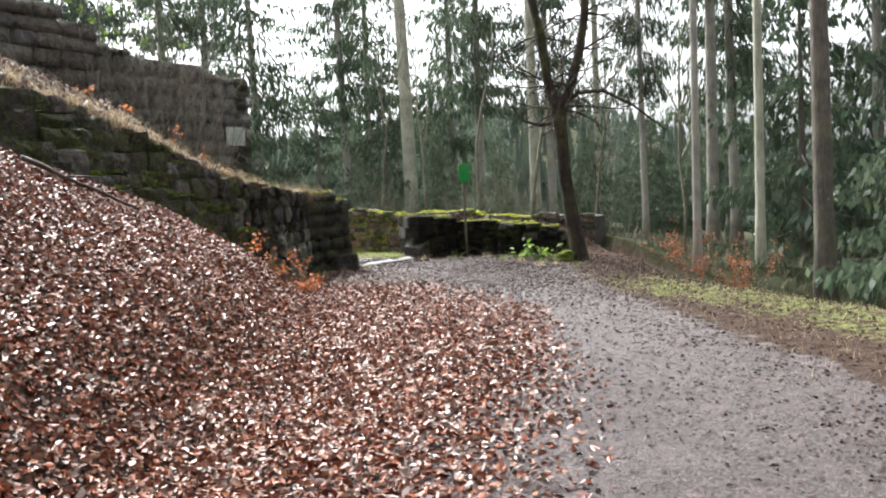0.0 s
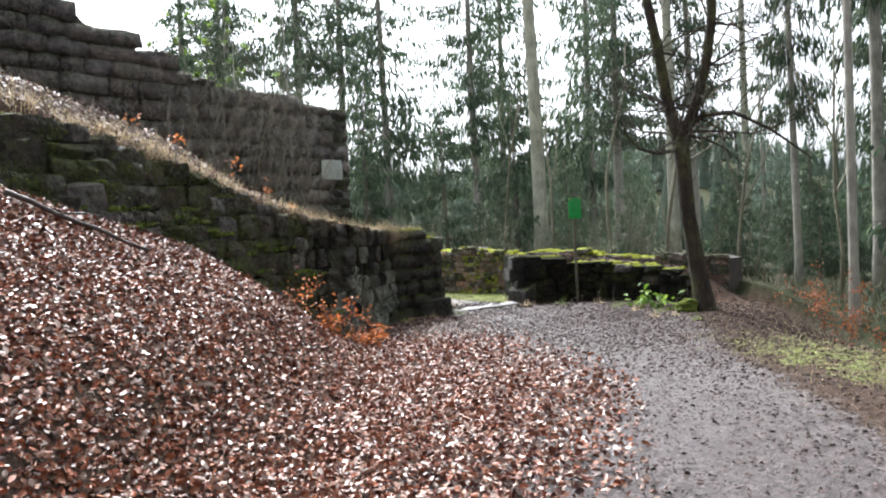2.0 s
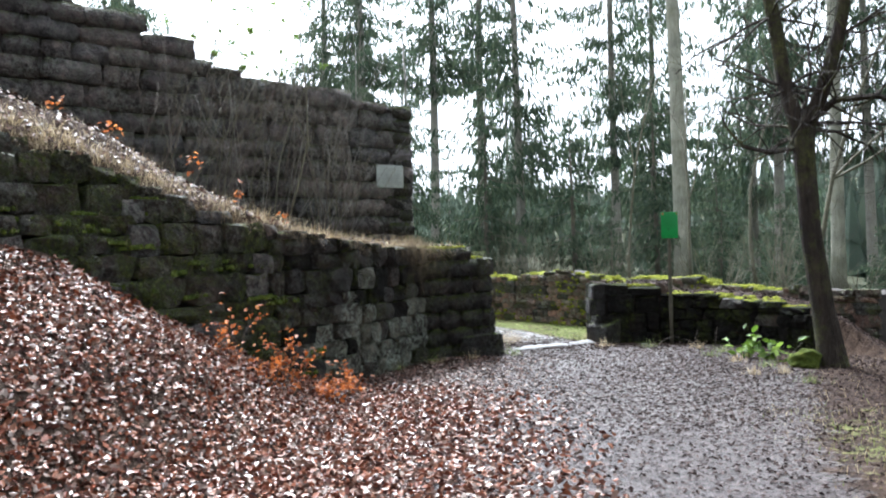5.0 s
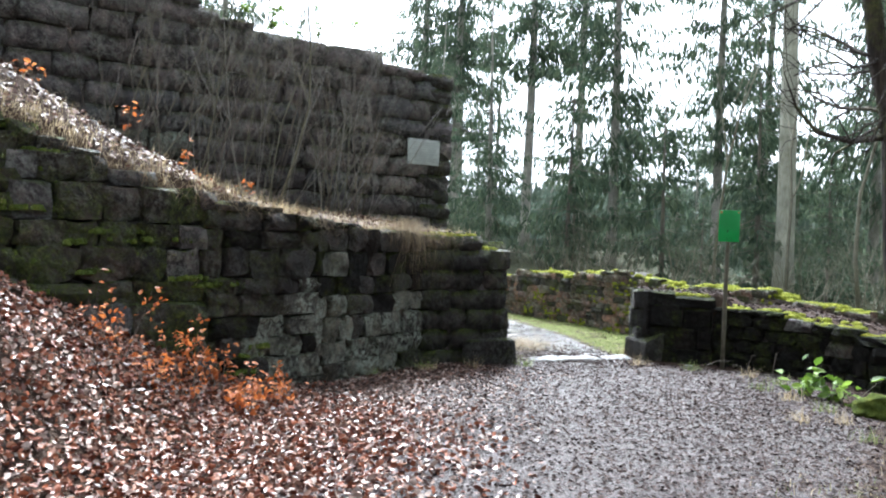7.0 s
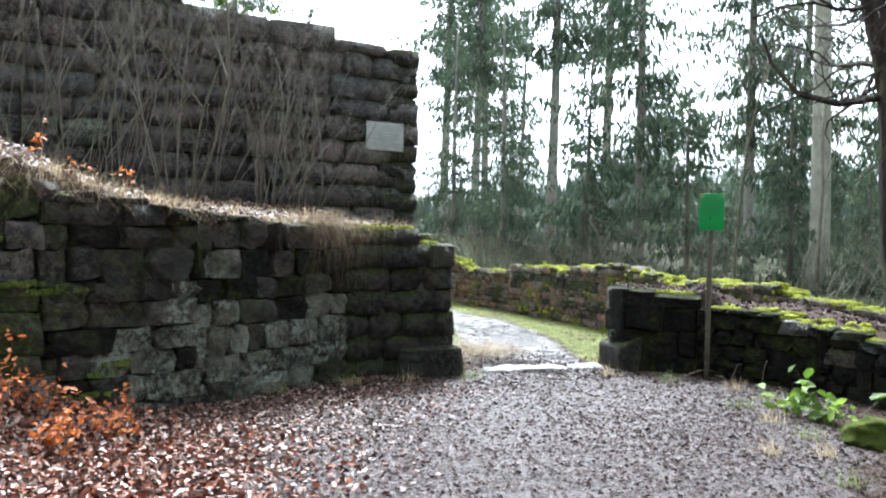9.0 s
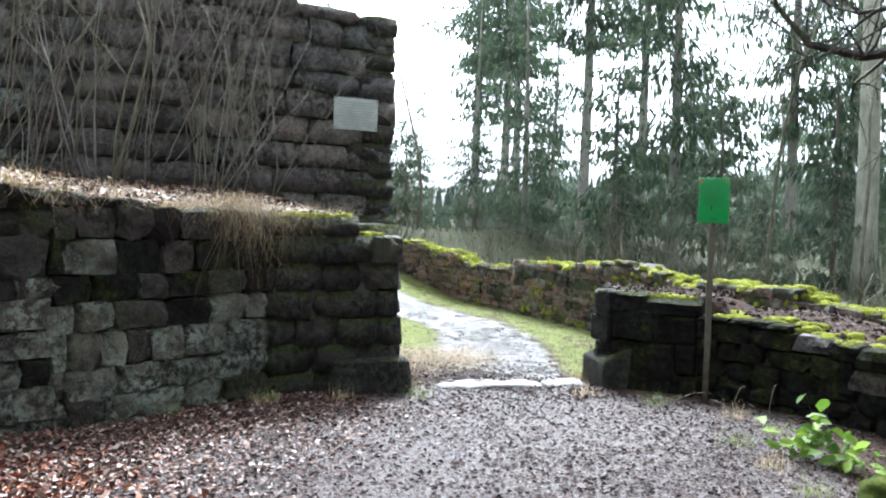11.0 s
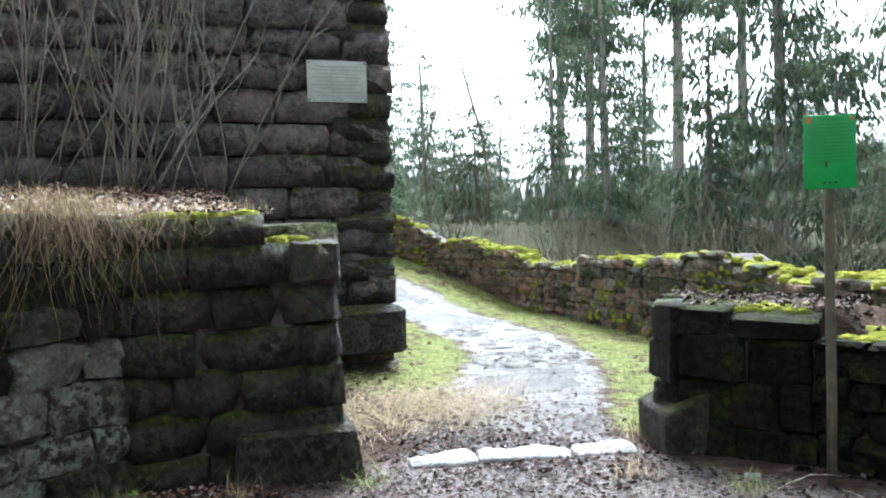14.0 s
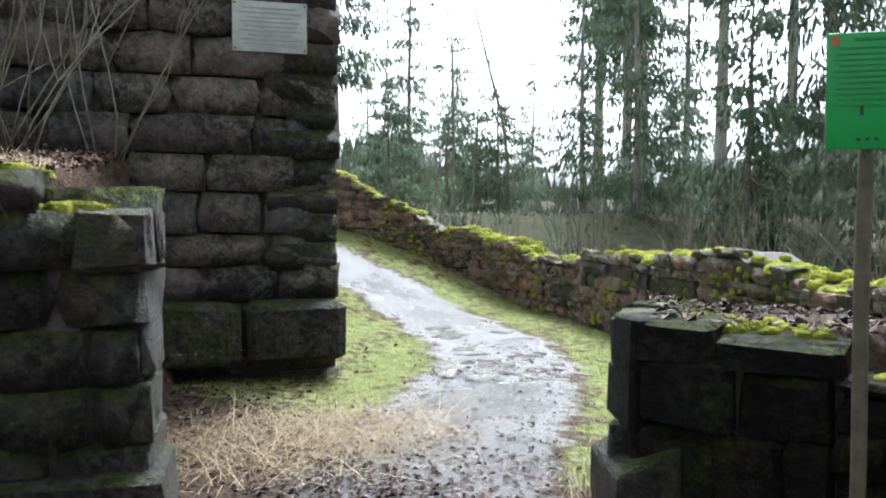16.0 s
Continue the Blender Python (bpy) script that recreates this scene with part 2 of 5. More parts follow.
def stone_material(name, colours, lichen=0.5, moss=0.3, moss_top=0.8, wet=0.55, spec=0.2):
    """Weathered sandstone: each stone its own shade and grain, black grime, pale lichen blotches, moss on ledges."""
    m, nt, b = shader(name, wet, spec)
    one = nt.nodes.new("ShaderNodeObjectInfo").outputs["Random"]
    isle = nt.nodes.new("ShaderNodeNewGeometry").outputs["Random Per Island"]
    rnd = calc(nt, "FRACT", calc(nt, "ADD", one, isle), 0.0)
    own = nt.nodes.new("ShaderNodeVectorMath")
    own.operation = "ADD"
    nt.links.new(coords(nt), own.inputs[0])
    nt.links.new(calc(nt, "MULTIPLY", rnd, 37.0), own.inputs[1])
    own = own.outputs[0]
    stops = [(i / (len(colours) - 1), c) for i, c in enumerate(colours)]
    col = ramp(nt, rnd, stops)
    fine, mid, crag, broad = tex_noise(nt, 42, 6, 0.7), tex_noise(nt, 6, 6, 0.7, own), tex_noise(nt, 15, 7, 0.75, own), tex_noise(nt, 1.5, 5, 0.65)
    col = mix(nt, 1.0, col, ramp(nt, mid, [(0.32, (0.35, 0.33, 0.33)), (0.5, (1.0, 0.97, 0.95)), (0.68, (1.75, 1.6, 1.5))]), "MULTIPLY")
    col = mix(nt, 0.5, col, ramp(nt, fine, [(0.3, (0.4, 0.4, 0.4)), (0.7, (1.6, 1.6, 1.6))]), "MULTIPLY")
    grime = calc(nt, "MULTIPLY", span(nt, broad, 0.58, 0.42), span(nt, crag, 0.62, 0.40))
    col = mix(nt, calc(nt, "MULTIPLY", grime, 0.85), col, (0.014, 0.012, 0.011))
    seams = span(nt, crag, 0.36, 0.30)
    col = mix(nt, calc(nt, "MULTIPLY", seams, 0.8), col, (0.012, 0.010, 0.010))
    where = calc(nt, "MULTIPLY", span(nt, tex_noise(nt, 2.3, 4, 0.6, own), 0.40, 0.54), span(nt, crag, 0.47, 0.53))
    tint = ramp(nt, fine, [(0.3, (0.20, 0.23, 0.17)), (0.7, (0.46, 0.49, 0.41))])
    col = mix(nt, calc(nt, "MULTIPLY", where, lichen), col, tint)
    speck = span(nt, tex_noise(nt, 75, 2, 0.5), 0.67, 0.72)
    col = mix(nt, calc(nt, "MULTIPLY", speck, lichen), col, (0.42, 0.44, 0.38))
    geo = nt.nodes.new("ShaderNodeNewGeometry")
    sep = nt.nodes.new("ShaderNodeSeparateXYZ")
    nt.links.new(geo.outputs["Normal"], sep.inputs[0])
    up = span(nt, sep.outputs["Z"], 0.35, 0.8)
    green = calc(nt, "MULTIPLY", span(nt, tex_noise(nt, 2.2, 5, 0.7), 0.60 - 0.28 * moss, 0.70 - 0.2 * moss), span(nt, crag, 0.36, 0.52))
    tops = calc(nt, "MULTIPLY", calc(nt, "MULTIPLY", up, moss_top), span(nt, tex_noise(nt, 4.5, 4, 0.6), 0.4, 0.55))
    mossy = calc(nt, "MAXIMUM", calc(nt, "MULTIPLY", green, min(moss * 1.4, 1.0)), tops)
    # Moss greens kept dark: shade on the wall faces is in this ramp.
    mcol = ramp(nt, tex_noise(nt, 24, 4), [(0.3, (0.022, 0.032, 0.008)), (0.55, (0.075, 0.095, 0.015)), (0.75, (0.19, 0.22, 0.03))])
    col = mix(nt, mossy, col, mcol)
    nt.links.new(col, b.inputs["Base Color"])
    r = calc(nt, "ADD", span(nt, mid, 0.3, 0.7, wet - 0.15, wet + 0.2), calc(nt, "MULTIPLY", mossy, 0.3))
    nt.links.new(r, b.inputs["Roughness"])
    rise = calc(nt, "ADD", calc(nt, "MULTIPLY", mid, 1.0), calc(nt, "ADD", calc(nt, "MULTIPLY", crag, 1.0), calc(nt, "MULTIPLY", fine, 0.3)))
    bump(nt, b, rise, 1.0, 0.15)
    return m


DARK_STONE = stone_material("dark_wet_sandstone", [(0.10, 0.085, 0.086), (0.16, 0.135, 0.133), (0.21, 0.176, 0.166), (0.147, 0.143, 0.15), (0.26, 0.215, 0.198)], 0.3, 0.15, 0.6)
PIER_STONE = stone_material("hewn_dark_sandstone", [(0.034, 0.030, 0.029), (0.066, 0.055, 0.051), (0.048, 0.043, 0.038), (0.088, 0.069, 0.060)], 0.12, 0.34, 0.8, 0.55)
MOSS_STONE = stone_material("mossy_sandstone", [(0.055, 0.046, 0.040), (0.10, 0.08, 0.066), (0.075, 0.065, 0.056)], 0.22, 0.6, 0.9)
PALE_STONE = stone_material("lichen_grey_rubble", [(0.15, 0.145, 0.115), (0.25, 0.25, 0.20), (0.085, 0.072, 0.06), (0.20, 0.20, 0.165)], 1.0, 0.22, 0.3, 0.6)
# Near-black copy of the pier stone, with shade of the right gate painted in.
BLACK_STONE = stone_material("shade_black_sandstone", [(0.011, 0.010, 0.009), (0.018, 0.015, 0.013), (0.014, 0.013, 0.012), (0.026, 0.020, 0.017)], 0.04, 0.4, 0.5, 0.75, 0.1)
RED_STONE = stone_material("red_brown_rubble", [(0.20, 0.13, 0.105), (0.34, 0.20, 0.15), (0.31, 0.245, 0.20), (0.23, 0.19, 0.165), (0.42, 0.25, 0.17), (0.25, 0.15, 0.125)], 0.5, 0.42, 0.8, 0.6)
SLAB_STONE = stone_material("worn_pale_slab", [(0.33, 0.32, 0.305), (0.42, 0.405, 0.385), (0.29, 0.28, 0.27)], 0.3, 0.05, 0.0, 0.32)


def plain_material(name, stops, scale, rough=0.8, bump_scale=40, bump_strength=0.4, distance=0.01, spec=0.5, per_piece=0.0, sheen=0.0):
    m, nt, b = shader(name, rough, spec)
    col = ramp(nt, tex_noise(nt, scale, 5, 0.65), stops)
    if per_piece:
        isl = nt.nodes.new("ShaderNodeNewGeometry").outputs["Random Per Island"]
        v = ramp(nt, isl, [(0.0, (1 - per_piece,) * 3), (1.0, (1 + per_piece,) * 3)])
        col = mix(nt, 1.0, col, v, "MULTIPLY")
    nt.links.new(col, b.inputs["Base Color"])
    bump(nt, b, tex_noise(nt, bump_scale, 5, 0.7), bump_strength, distance)
    return m


def bark_material(name, stops, scale, relief, moss=0.0):
    m, nt, b = shader(name, 0.88, 0.3)
    ridge = tex_noise(nt, scale * 4, 6, 0.7, along_grain(nt, 0.16))
    patch = tex_noise(nt, scale * 0.4, 4, 0.6)
    col = ramp(nt, ridge, stops)
    col = mix(nt, 0.8, col, ramp(nt, patch, [(0.3, (0.6, 0.6, 0.6)), (0.7, (1.35, 1.35, 1.3))]), "MULTIPLY")
    green = calc(nt, "MULTIPLY", span(nt, tex_noise(nt, 2.4, 5, 0.7), 0.62 - 0.3 * moss, 0.75 - 0.2 * moss), moss)
    col = mix(nt, green, col, ramp(nt, tex_noise(nt, 30, 3), [(0.3, (0.05, 0.06, 0.012)), (0.7, (0.20, 0.22, 0.04))]))
    nt.links.new(col, b.inputs["Base Color"])
    bump(nt, b, ridge, 1.0, relief)
    return m


MORTAR = plain_material("dark_mortar", [(0.3, (0.03, 0.025, 0.022)), (0.7, (0.085, 0.07, 0.062))], 9, 0.9)
MOSS = plain_material("bright_moss", [(0.25, (0.06, 0.075, 0.012)), (0.5, (0.22, 0.24, 0.025)), (0.75, (0.42, 0.42, 0.06))], 11, 0.95, 90, 1.0, 0.03, 0.1)
# Darker copy of the bright moss; shade on the wall face painted in.
MOSS_SHADED = plain_material("shade_toned_moss", [(0.25, (0.03, 0.042, 0.010)), (0.5, (0.085, 0.11, 0.02)), (0.75, (0.19, 0.21, 0.04))], 11, 0.95, 90, 1.0, 0.03, 0.1)
BARK_BROWN = bark_material("brown_bark", [(0.3, (0.10, 0.085, 0.07)), (0.7, (0.22, 0.19, 0.16))], 6, 0.05, 0.3)
# Grey bark made paler: haze on distant trunks painted into it.
BARK_GREY = bark_material("haze_pale_spruce_bark", [(0.3, (0.25, 0.23, 0.20)), (0.7, (0.46, 0.43, 0.385))], 6, 0.035, 0.25)
BARK_PALE = bark_material("pale_beech_bark", [(0.25, (0.28, 0.27, 0.21)), (0.6, (0.46, 0.45, 0.37)), (0.8, (0.35, 0.39, 0.26))], 4, 0.012, 0.3)
TWIG = plain_material("bare_twig", [(0.3, (0.07, 0.056, 0.042)), (0.7, (0.20, 0.165, 0.13))], 9, 0.8)
TWIG_PALE = plain_material("pale_grey_twig", [(0.3, (0.13, 0.12, 0.10)), (0.7, (0.30, 0.28, 0.24))], 9, 0.7)
TWIG_GREEN = plain_material("grey_green_twig", [(0.3, (0.085, 0.078, 0.05)), (0.7, (0.20, 0.185, 0.125))], 6, 0.8)
UNDERBRUSH = plain_material("brown_stalk", [(0.3, (0.11, 0.09, 0.062)), (0.7, (0.26, 0.215, 0.155))], 2, 0.85)
WOOD_POST = plain_material("weathered_post", [(0.3, (0.055, 0.048, 0.032)), (0.7, (0.125, 0.11, 0.072))], 14, 0.75)
DEAD_WOOD = plain_material("wet_dead_wood", [(0.3, (0.03, 0.024, 0.02)), (0.7, (0.08, 0.06, 0.05))], 14, 0.6)


def leaf_material(name, stops, rough=0.45, through=0.0, spec=0.5):
    m, nt, b = shader(name, rough, spec)
    isl = nt.nodes.new("ShaderNodeNewGeometry").outputs["Random Per Island"]
    col = ramp(nt, isl, stops)
    col = mix(nt, 0.5, col, ramp(nt, tex_noise(nt, 60, 3), [(0.3, (0.6, 0.6, 0.6)), (0.7, (1.3, 1.3, 1.3))]), "MULTIPLY")
    nt.links.new(col, b.inputs["Base Color"])
    if through:
        tr = nt.nodes.new("ShaderNodeBsdfTranslucent")
        nt.links.new(col, tr.inputs["Color"])
        ms = nt.nodes.new("ShaderNodeMixShader")
        ms.inputs[0].default_value = through
        nt.links.new(b.outputs[0], ms.inputs[1])
        nt.links.new(tr.outputs[0], ms.inputs[2])
        nt.links.new(ms.outputs[0], nt.nodes["Material Output"].inputs["Surface"])
    return m


LEAF_LITTER = leaf_material("wet_beech_litter", [(0.0, (0.038, 0.016, 0.012)), (0.22, (0.12, 0.034, 0.018)), (0.45, (0.25, 0.075, 0.032)), (0.65, (0.26, 0.12, 0.07)), (0.82, (0.25, 0.165, 0.13)), (1.0, (0.34, 0.27, 0.23))], 0.38, 0, 0.28)
LEAF_DARK = leaf_material("trodden_litter", [(0.0, (0.018, 0.012, 0.011)), (0.4, (0.038, 0.025, 0.022)), (0.75, (0.075, 0.050, 0.043)), (1.0, (0.135, 0.10, 0.088))], 0.75, 0, 0.08)
LEAF_DULL = leaf_material("dull_brown_litter", [(0.0, (0.036, 0.021, 0.017)), (0.35, (0.10, 0.052, 0.038)), (0.7, (0.19, 0.098, 0.068)), (0.88, (0.25, 0.18, 0.15)), (1.0, (0.36, 0.295, 0.255))], 0.5, 0, 0.25)
# Darker straw colour; shade over the hanging grass is painted in.
STRAW_DARK = leaf_material("shade_browned_straw", [(0.0, (0.12, 0.085, 0.046)), (0.5, (0.26, 0.195, 0.115)), (1.0, (0.46, 0.37, 0.24))], 0.7, 0.25, 0.2)
LEAF_ORANGE = leaf_material("dry_beech_leaf", [(0.0, (0.32, 0.085, 0.02)), (0.6, (0.55, 0.17, 0.04)), (1.0, (0.64, 0.28, 0.10))], 0.6, 0.4)
LEAF_RUST = leaf_material("rust_beech_leaf", [(0.0, (0.20, 0.055, 0.02)), (0.6, (0.36, 0.11, 0.035)), (1.0, (0.44, 0.17, 0.07))], 0.6, 0.4)
NEEDLES = leaf_material("spruce_needles", [(0.0, (0.042, 0.068, 0.043)), (0.5, (0.078, 0.112, 0.068)), (1.0, (0.125, 0.155, 0.09))], 0.55, 0.5, 0.3)
# Distance haze painted in: needle colour lightened and greyed.
NEEDLES_HAZED = leaf_material("haze_paled_needles", [(0.0, (0.085, 0.118, 0.088)), (0.5, (0.125, 0.16, 0.122)), (1.0, (0.17, 0.20, 0.15))], 0.7, 0.5, 0.2)
GRASS_GREEN = leaf_material("winter_grass", [(0.0, (0.11, 0.165, 0.035)), (0.5, (0.20, 0.275, 0.065)), (0.8, (0.31, 0.335, 0.13)), (1.0, (0.43, 0.385, 0.21))], 0.7, 0.3, 0.2)
GRASS_DRY = leaf_material("straw_grass", [(0.0, (0.26, 0.19, 0.10)), (0.5, (0.48, 0.37, 0.22)), (1.0, (0.64, 0.54, 0.36))], 0.7, 0.4, 0.2)
UNDERGREEN = leaf_material("dark_woodland_growth", [(0.0, (0.04, 0.055, 0.032)), (0.5, (0.075, 0.09, 0.052)), (1.0, (0.14, 0.122, 0.075))], 0.7, 0.3, 0.2)
LAUREL = leaf_material("glossy_green_leaf", [(0.0, (0.06, 0.12, 0.015)), (0.6, (0.16, 0.26, 0.03)), (1.0, (0.28, 0.40, 0.07))], 0.55, 0.4, 0.25)


def ground_material():
    m, nt, b = shader("forest_ground", 0.6, 0.3)
    fine, mid, big = tex_noise(nt, 45, 6, 0.75), tex_noise(nt, 9, 5, 0.65), tex_noise(nt, 1.2, 4, 0.6)
    vor = nt.nodes.new("ShaderNodeTexVoronoi")
    vor.inputs["Scale"].default_value = 55
    nt.links.new(coords(nt), vor.inputs["Vector"])
    gravel = ramp(nt, vor.outputs["Color"], [(0.2, (0.039, 0.030, 0.028)), (0.5, (0.077, 0.061, 0.057)), (0.8, (0.133, 0.108, 0.103))])
    gravel = mix(nt, 0.8, gravel, ramp(nt, mid, [(0.3, (0.45, 0.42, 0.42)), (0.7, (1.5, 1.46, 1.46))]), "MULTIPLY")
    gravel = mix(nt, 0.8, gravel, ramp(nt, fine, [(0.35, (0.3, 0.28, 0.28)), (0.65, (1.7, 1.66, 1.68))]), "MULTIPLY")
    soil = ramp(nt, mid, [(0.3, (0.042, 0.029, 0.022)), (0.6, (0.088, 0.060, 0.045)), (0.8, (0.155, 0.112, 0.088))])
    turf = ramp(nt, mid, [(0.3, (0.08, 0.075, 0.035)), (0.5, (0.145, 0.165, 0.055)), (0.8, (0.27, 0.26, 0.12))])
    wood = ramp(nt, big, [(0.3, (0.030, 0.034, 0.018)), (0.6, (0.05, 0.052, 0.028)), (0.8, (0.075, 0.058, 0.038))])

    def attr(name):
        a = nt.nodes.new("ShaderNodeAttribute")
        a.attribute_name = name
        return a.outputs["Fac"]
    col = mix(nt, attr("wood"), soil, wood)
    grass_edge = calc(nt, "ADD", attr("turf"), calc(nt, "ADD", span(nt, mid, 0.3, 0.7, -0.4, 0.4), span(nt, tex_noise(nt, 2.3, 5, 0.7), 0.3, 0.7, -0.45, 0.35)))
    col = mix(nt, span(nt, grass_edge, 0.4, 0.75), col, turf)
    path_edge = calc(nt, "ADD", attr("path"), span(nt, tex_noise(nt, 4, 6, 0.75), 0.3, 0.7, -0.5, 0.5))
    on_path = span(nt, path_edge, 0.35, 0.65)
    col = mix(nt, on_path, col, gravel)
    # Bailey path: its own light grey, plus some wet glare painted in.
    bare = calc(nt, "MULTIPLY", on_path, attr("pale"))
    col = mix(nt, bare, col, ramp(nt, fine, [(0.3, (0.105, 0.101, 0.100)), (0.7, (0.225, 0.217, 0.213))]))
    nt.links.new(col, b.inputs["Base Color"])
    wet = span(nt, big, 0.35, 0.65, 0.38, 0.6)
    rough = nt.nodes.new("ShaderNodeMix")
    rough.inputs[2].default_value = 0.85
    nt.links.new(on_path, rough.inputs[0])
    nt.links.new(wet, rough.inputs[3])
    damp = calc(nt, "SUBTRACT", rough.outputs[0], calc(nt, "MULTIPLY", bare, 0.24))
    nt.links.new(damp, b.inputs["Roughness"])
    nt.links.new(span(nt, on_path, 0, 1, 0.04, 0.4), b.inputs["Specular IOR Level"])
    h = calc(nt, "ADD", calc(nt, "MULTIPLY", vor.outputs["Distance"], -0.5), calc(nt, "ADD", fine, mid))
    bump(nt, b, h, 0.9, 0.03)
    return m


GROUND = ground_material()


# ---- ground: one sheet to the horizon ----
def spaced(lo, hi, fine, far):
    a = list(np.arange(lo, hi + 1e-6, fine))
    d, v = fine, hi
    while v < far:
        d *= 1.22
        v += d
        a.append(v)
    d, v = fine, lo
    while v > -far:
        d *= 1.22
        v -= d
        a.insert(0, v)
    return np.array(a)


def build_ground():
    xs, ys = spaced(-11.0, 6.5, 0.125, 2500), spaced(-1.0, 27.5, 0.125, 2500)
    gx, gy = np.meshgrid(xs, ys)
    gz = land(gx, gy)
    verts = np.stack([gx, gy, gz], -1).reshape(-1, 3)
    nx, ny = len(xs), len(ys)
    i = np.arange(nx * ny).reshape(ny, nx)
    faces = np.stack([i[:-1, :-1], i[:-1, 1:], i[1:, 1:], i[1:, :-1]], -1).reshape(-1, 4)
    me = mesh_of("ground", verts, faces, GROUND, True)
    x, y = verts[:, 0], verts[:, 1]
    pd, pa, ps = to_line(x, y, PATH_IN)
    track = path_mask(x, y)
    inside = step(0.95, 0.35, pd) * step(17.5, 18.2, y)
    turf = turf_mask(x, y)
    r = np.hypot(x, y - 10)
    fd, fa, fs = to_line(x, y, FAR_XY)
    edge = np.interp(y, [-30, 0, 5, 9, 11.7, 14, 15.6, 17.5], [5.2, 5.2, 5.0, 4.35, 3.45, 2.75, 2.9, 3.0])
    wood = np.maximum(np.where((y > 17) & (fs < 0), 1.0, 0.0), np.maximum(step(0.6, 2.5, x - edge), step(20, 35, r)))
    for name, val in (("path", np.maximum(track, inside)), ("pale", inside * 0.9), ("turf", turf), ("wood", wood)):
        a = me.attributes.new(name, "FLOAT", "POINT")
        a.data.foreach_set("value", val.astype(np.float32))
    return tagged(new("ground", me), "gravel track, leaf-covered bank and grassy verge", "ground", kind="structure")


def path_mask(x, y):
    left = np.interp(y, [-10, 4, 7, 10, 13, 15, 17], [-1.1, -0.9, -0.45, -0.1, -0.9, -1.5, -1.7])
    right = np.interp(y, [-10, 5, 9, 12, 14, 16, 18], [3.2, 3.1, 2.7, 2.3, 2.4, 2.4, 1.6])
    m = step(-0.4, 0.3, x - left) * step(-0.3, 0.4, right - x) * step(19.0, 18.3, y)
    return m


def turf_mask(x, y):
    edge = np.interp(y, [-30, 0, 5, 9, 11.7, 14, 15.6, 17.5], [5.2, 5.2, 5.0, 4.35, 3.45, 2.75, 2.9, 3.0])
    verge = step(-1.5, -0.6, x - edge) * step(1.2, 0.2, x - edge) * step(15.0, 12.5, y) * 0.62
    pd, pa, ps = to_line(x, y, PATH_IN)
    fd, fa, fs = to_line(x, y, FAR_XY)
    bailey = step(0.5, 0.8, pd) * step(18.6, 19.4, y) * step(2.8, 2.2, pd) * (fs > 0.0)
    return np.maximum(verge, bailey * (x < -0.9) * (0.85 + 0.35 * ripple(x, y, 2.3, 9.0)) * np.where(y < 21, step(-0.2, 0.9, y - 18.6 - 0.55 * (x + 1.0) * (x < -1.9)), 1.0))


build_ground()


# ---- stones and walls ----
def stone_mesh(seed, lumpy=0.10):
    """A stone one metre each way: hewn with broken edges, or weathered round where it is lumpy."""
    r = random.Random(seed)
    bm = bmesh.new()
    bmesh.ops.create_cube(bm, size=1)
    if lumpy < 0.1:
        for v in bm.verts:
            v.co += Vector((r.uniform(-1, 1), r.uniform(-1, 1), r.uniform(-1, 1))) * lumpy * 0.75
        bmesh.ops.bevel(bm, geom=bm.edges[:], offset=r.uniform(0.06, 0.13), segments=1, affect="EDGES")
        for v in bm.verts:
            v.co += Vector((r.uniform(-1, 1), r.uniform(-1, 1), r.uniform(-1, 1))) * lumpy * 0.5
    else:
        bmesh.ops.subdivide_edges(bm, edges=bm.edges[:], cuts=1, use_grid_fill=True)
        for v in bm.verts:
            on = sum(abs(c) > 0.4 for c in v.co)
            v.co *= {1: r.uniform(0.97, 1.13), 2: r.uniform(0.94, 1.04), 3: r.uniform(0.81, 0.96)}.get(on, 1.0)
            v.co += Vector((r.uniform(-1, 1), r.uniform(-1, 1), r.uniform(-1, 1))) * lumpy * 0.42
        for f in bm.faces:
            f.smooth = lumpy < 0.19
    me = bpy.data.meshes.new("stone")
    bm.to_mesh(me)
    bm.free()
    return me


STONE_SHAPES = {}


def stone_shapes(material, count=9, lumpy=0.10):
    key = (material.name, lumpy)
    if key not in STONE_SHAPES:
        shapes = [stone_mesh(100 + i, lumpy) for i in range(count)]
        for me in shapes:
            me.materials.append(material)
        STONE_SHAPES[key] = shapes
    return STONE_SHAPES[key]


def run_of(line):
    run = [0.0]
    for a, b in zip(line[:-1], line[1:]):
        run.append(run[-1] + math.hypot(b[0] - a[0], b[1] - a[1]))
    return run


def at_run(line, run, s):
    s = min(max(s, 0), run[-1] - 1e-4)
    for i in range(len(line) - 1):
        if s <= run[i + 1]:
            t = (s - run[i]) / (run[i + 1] - run[i])
            a, b = line[i], line[i + 1]
            return a[0] + t * (b[0] - a[0]), a[1] + t * (b[1] - a[1]), math.atan2(b[1] - a[1], b[0] - a[0])


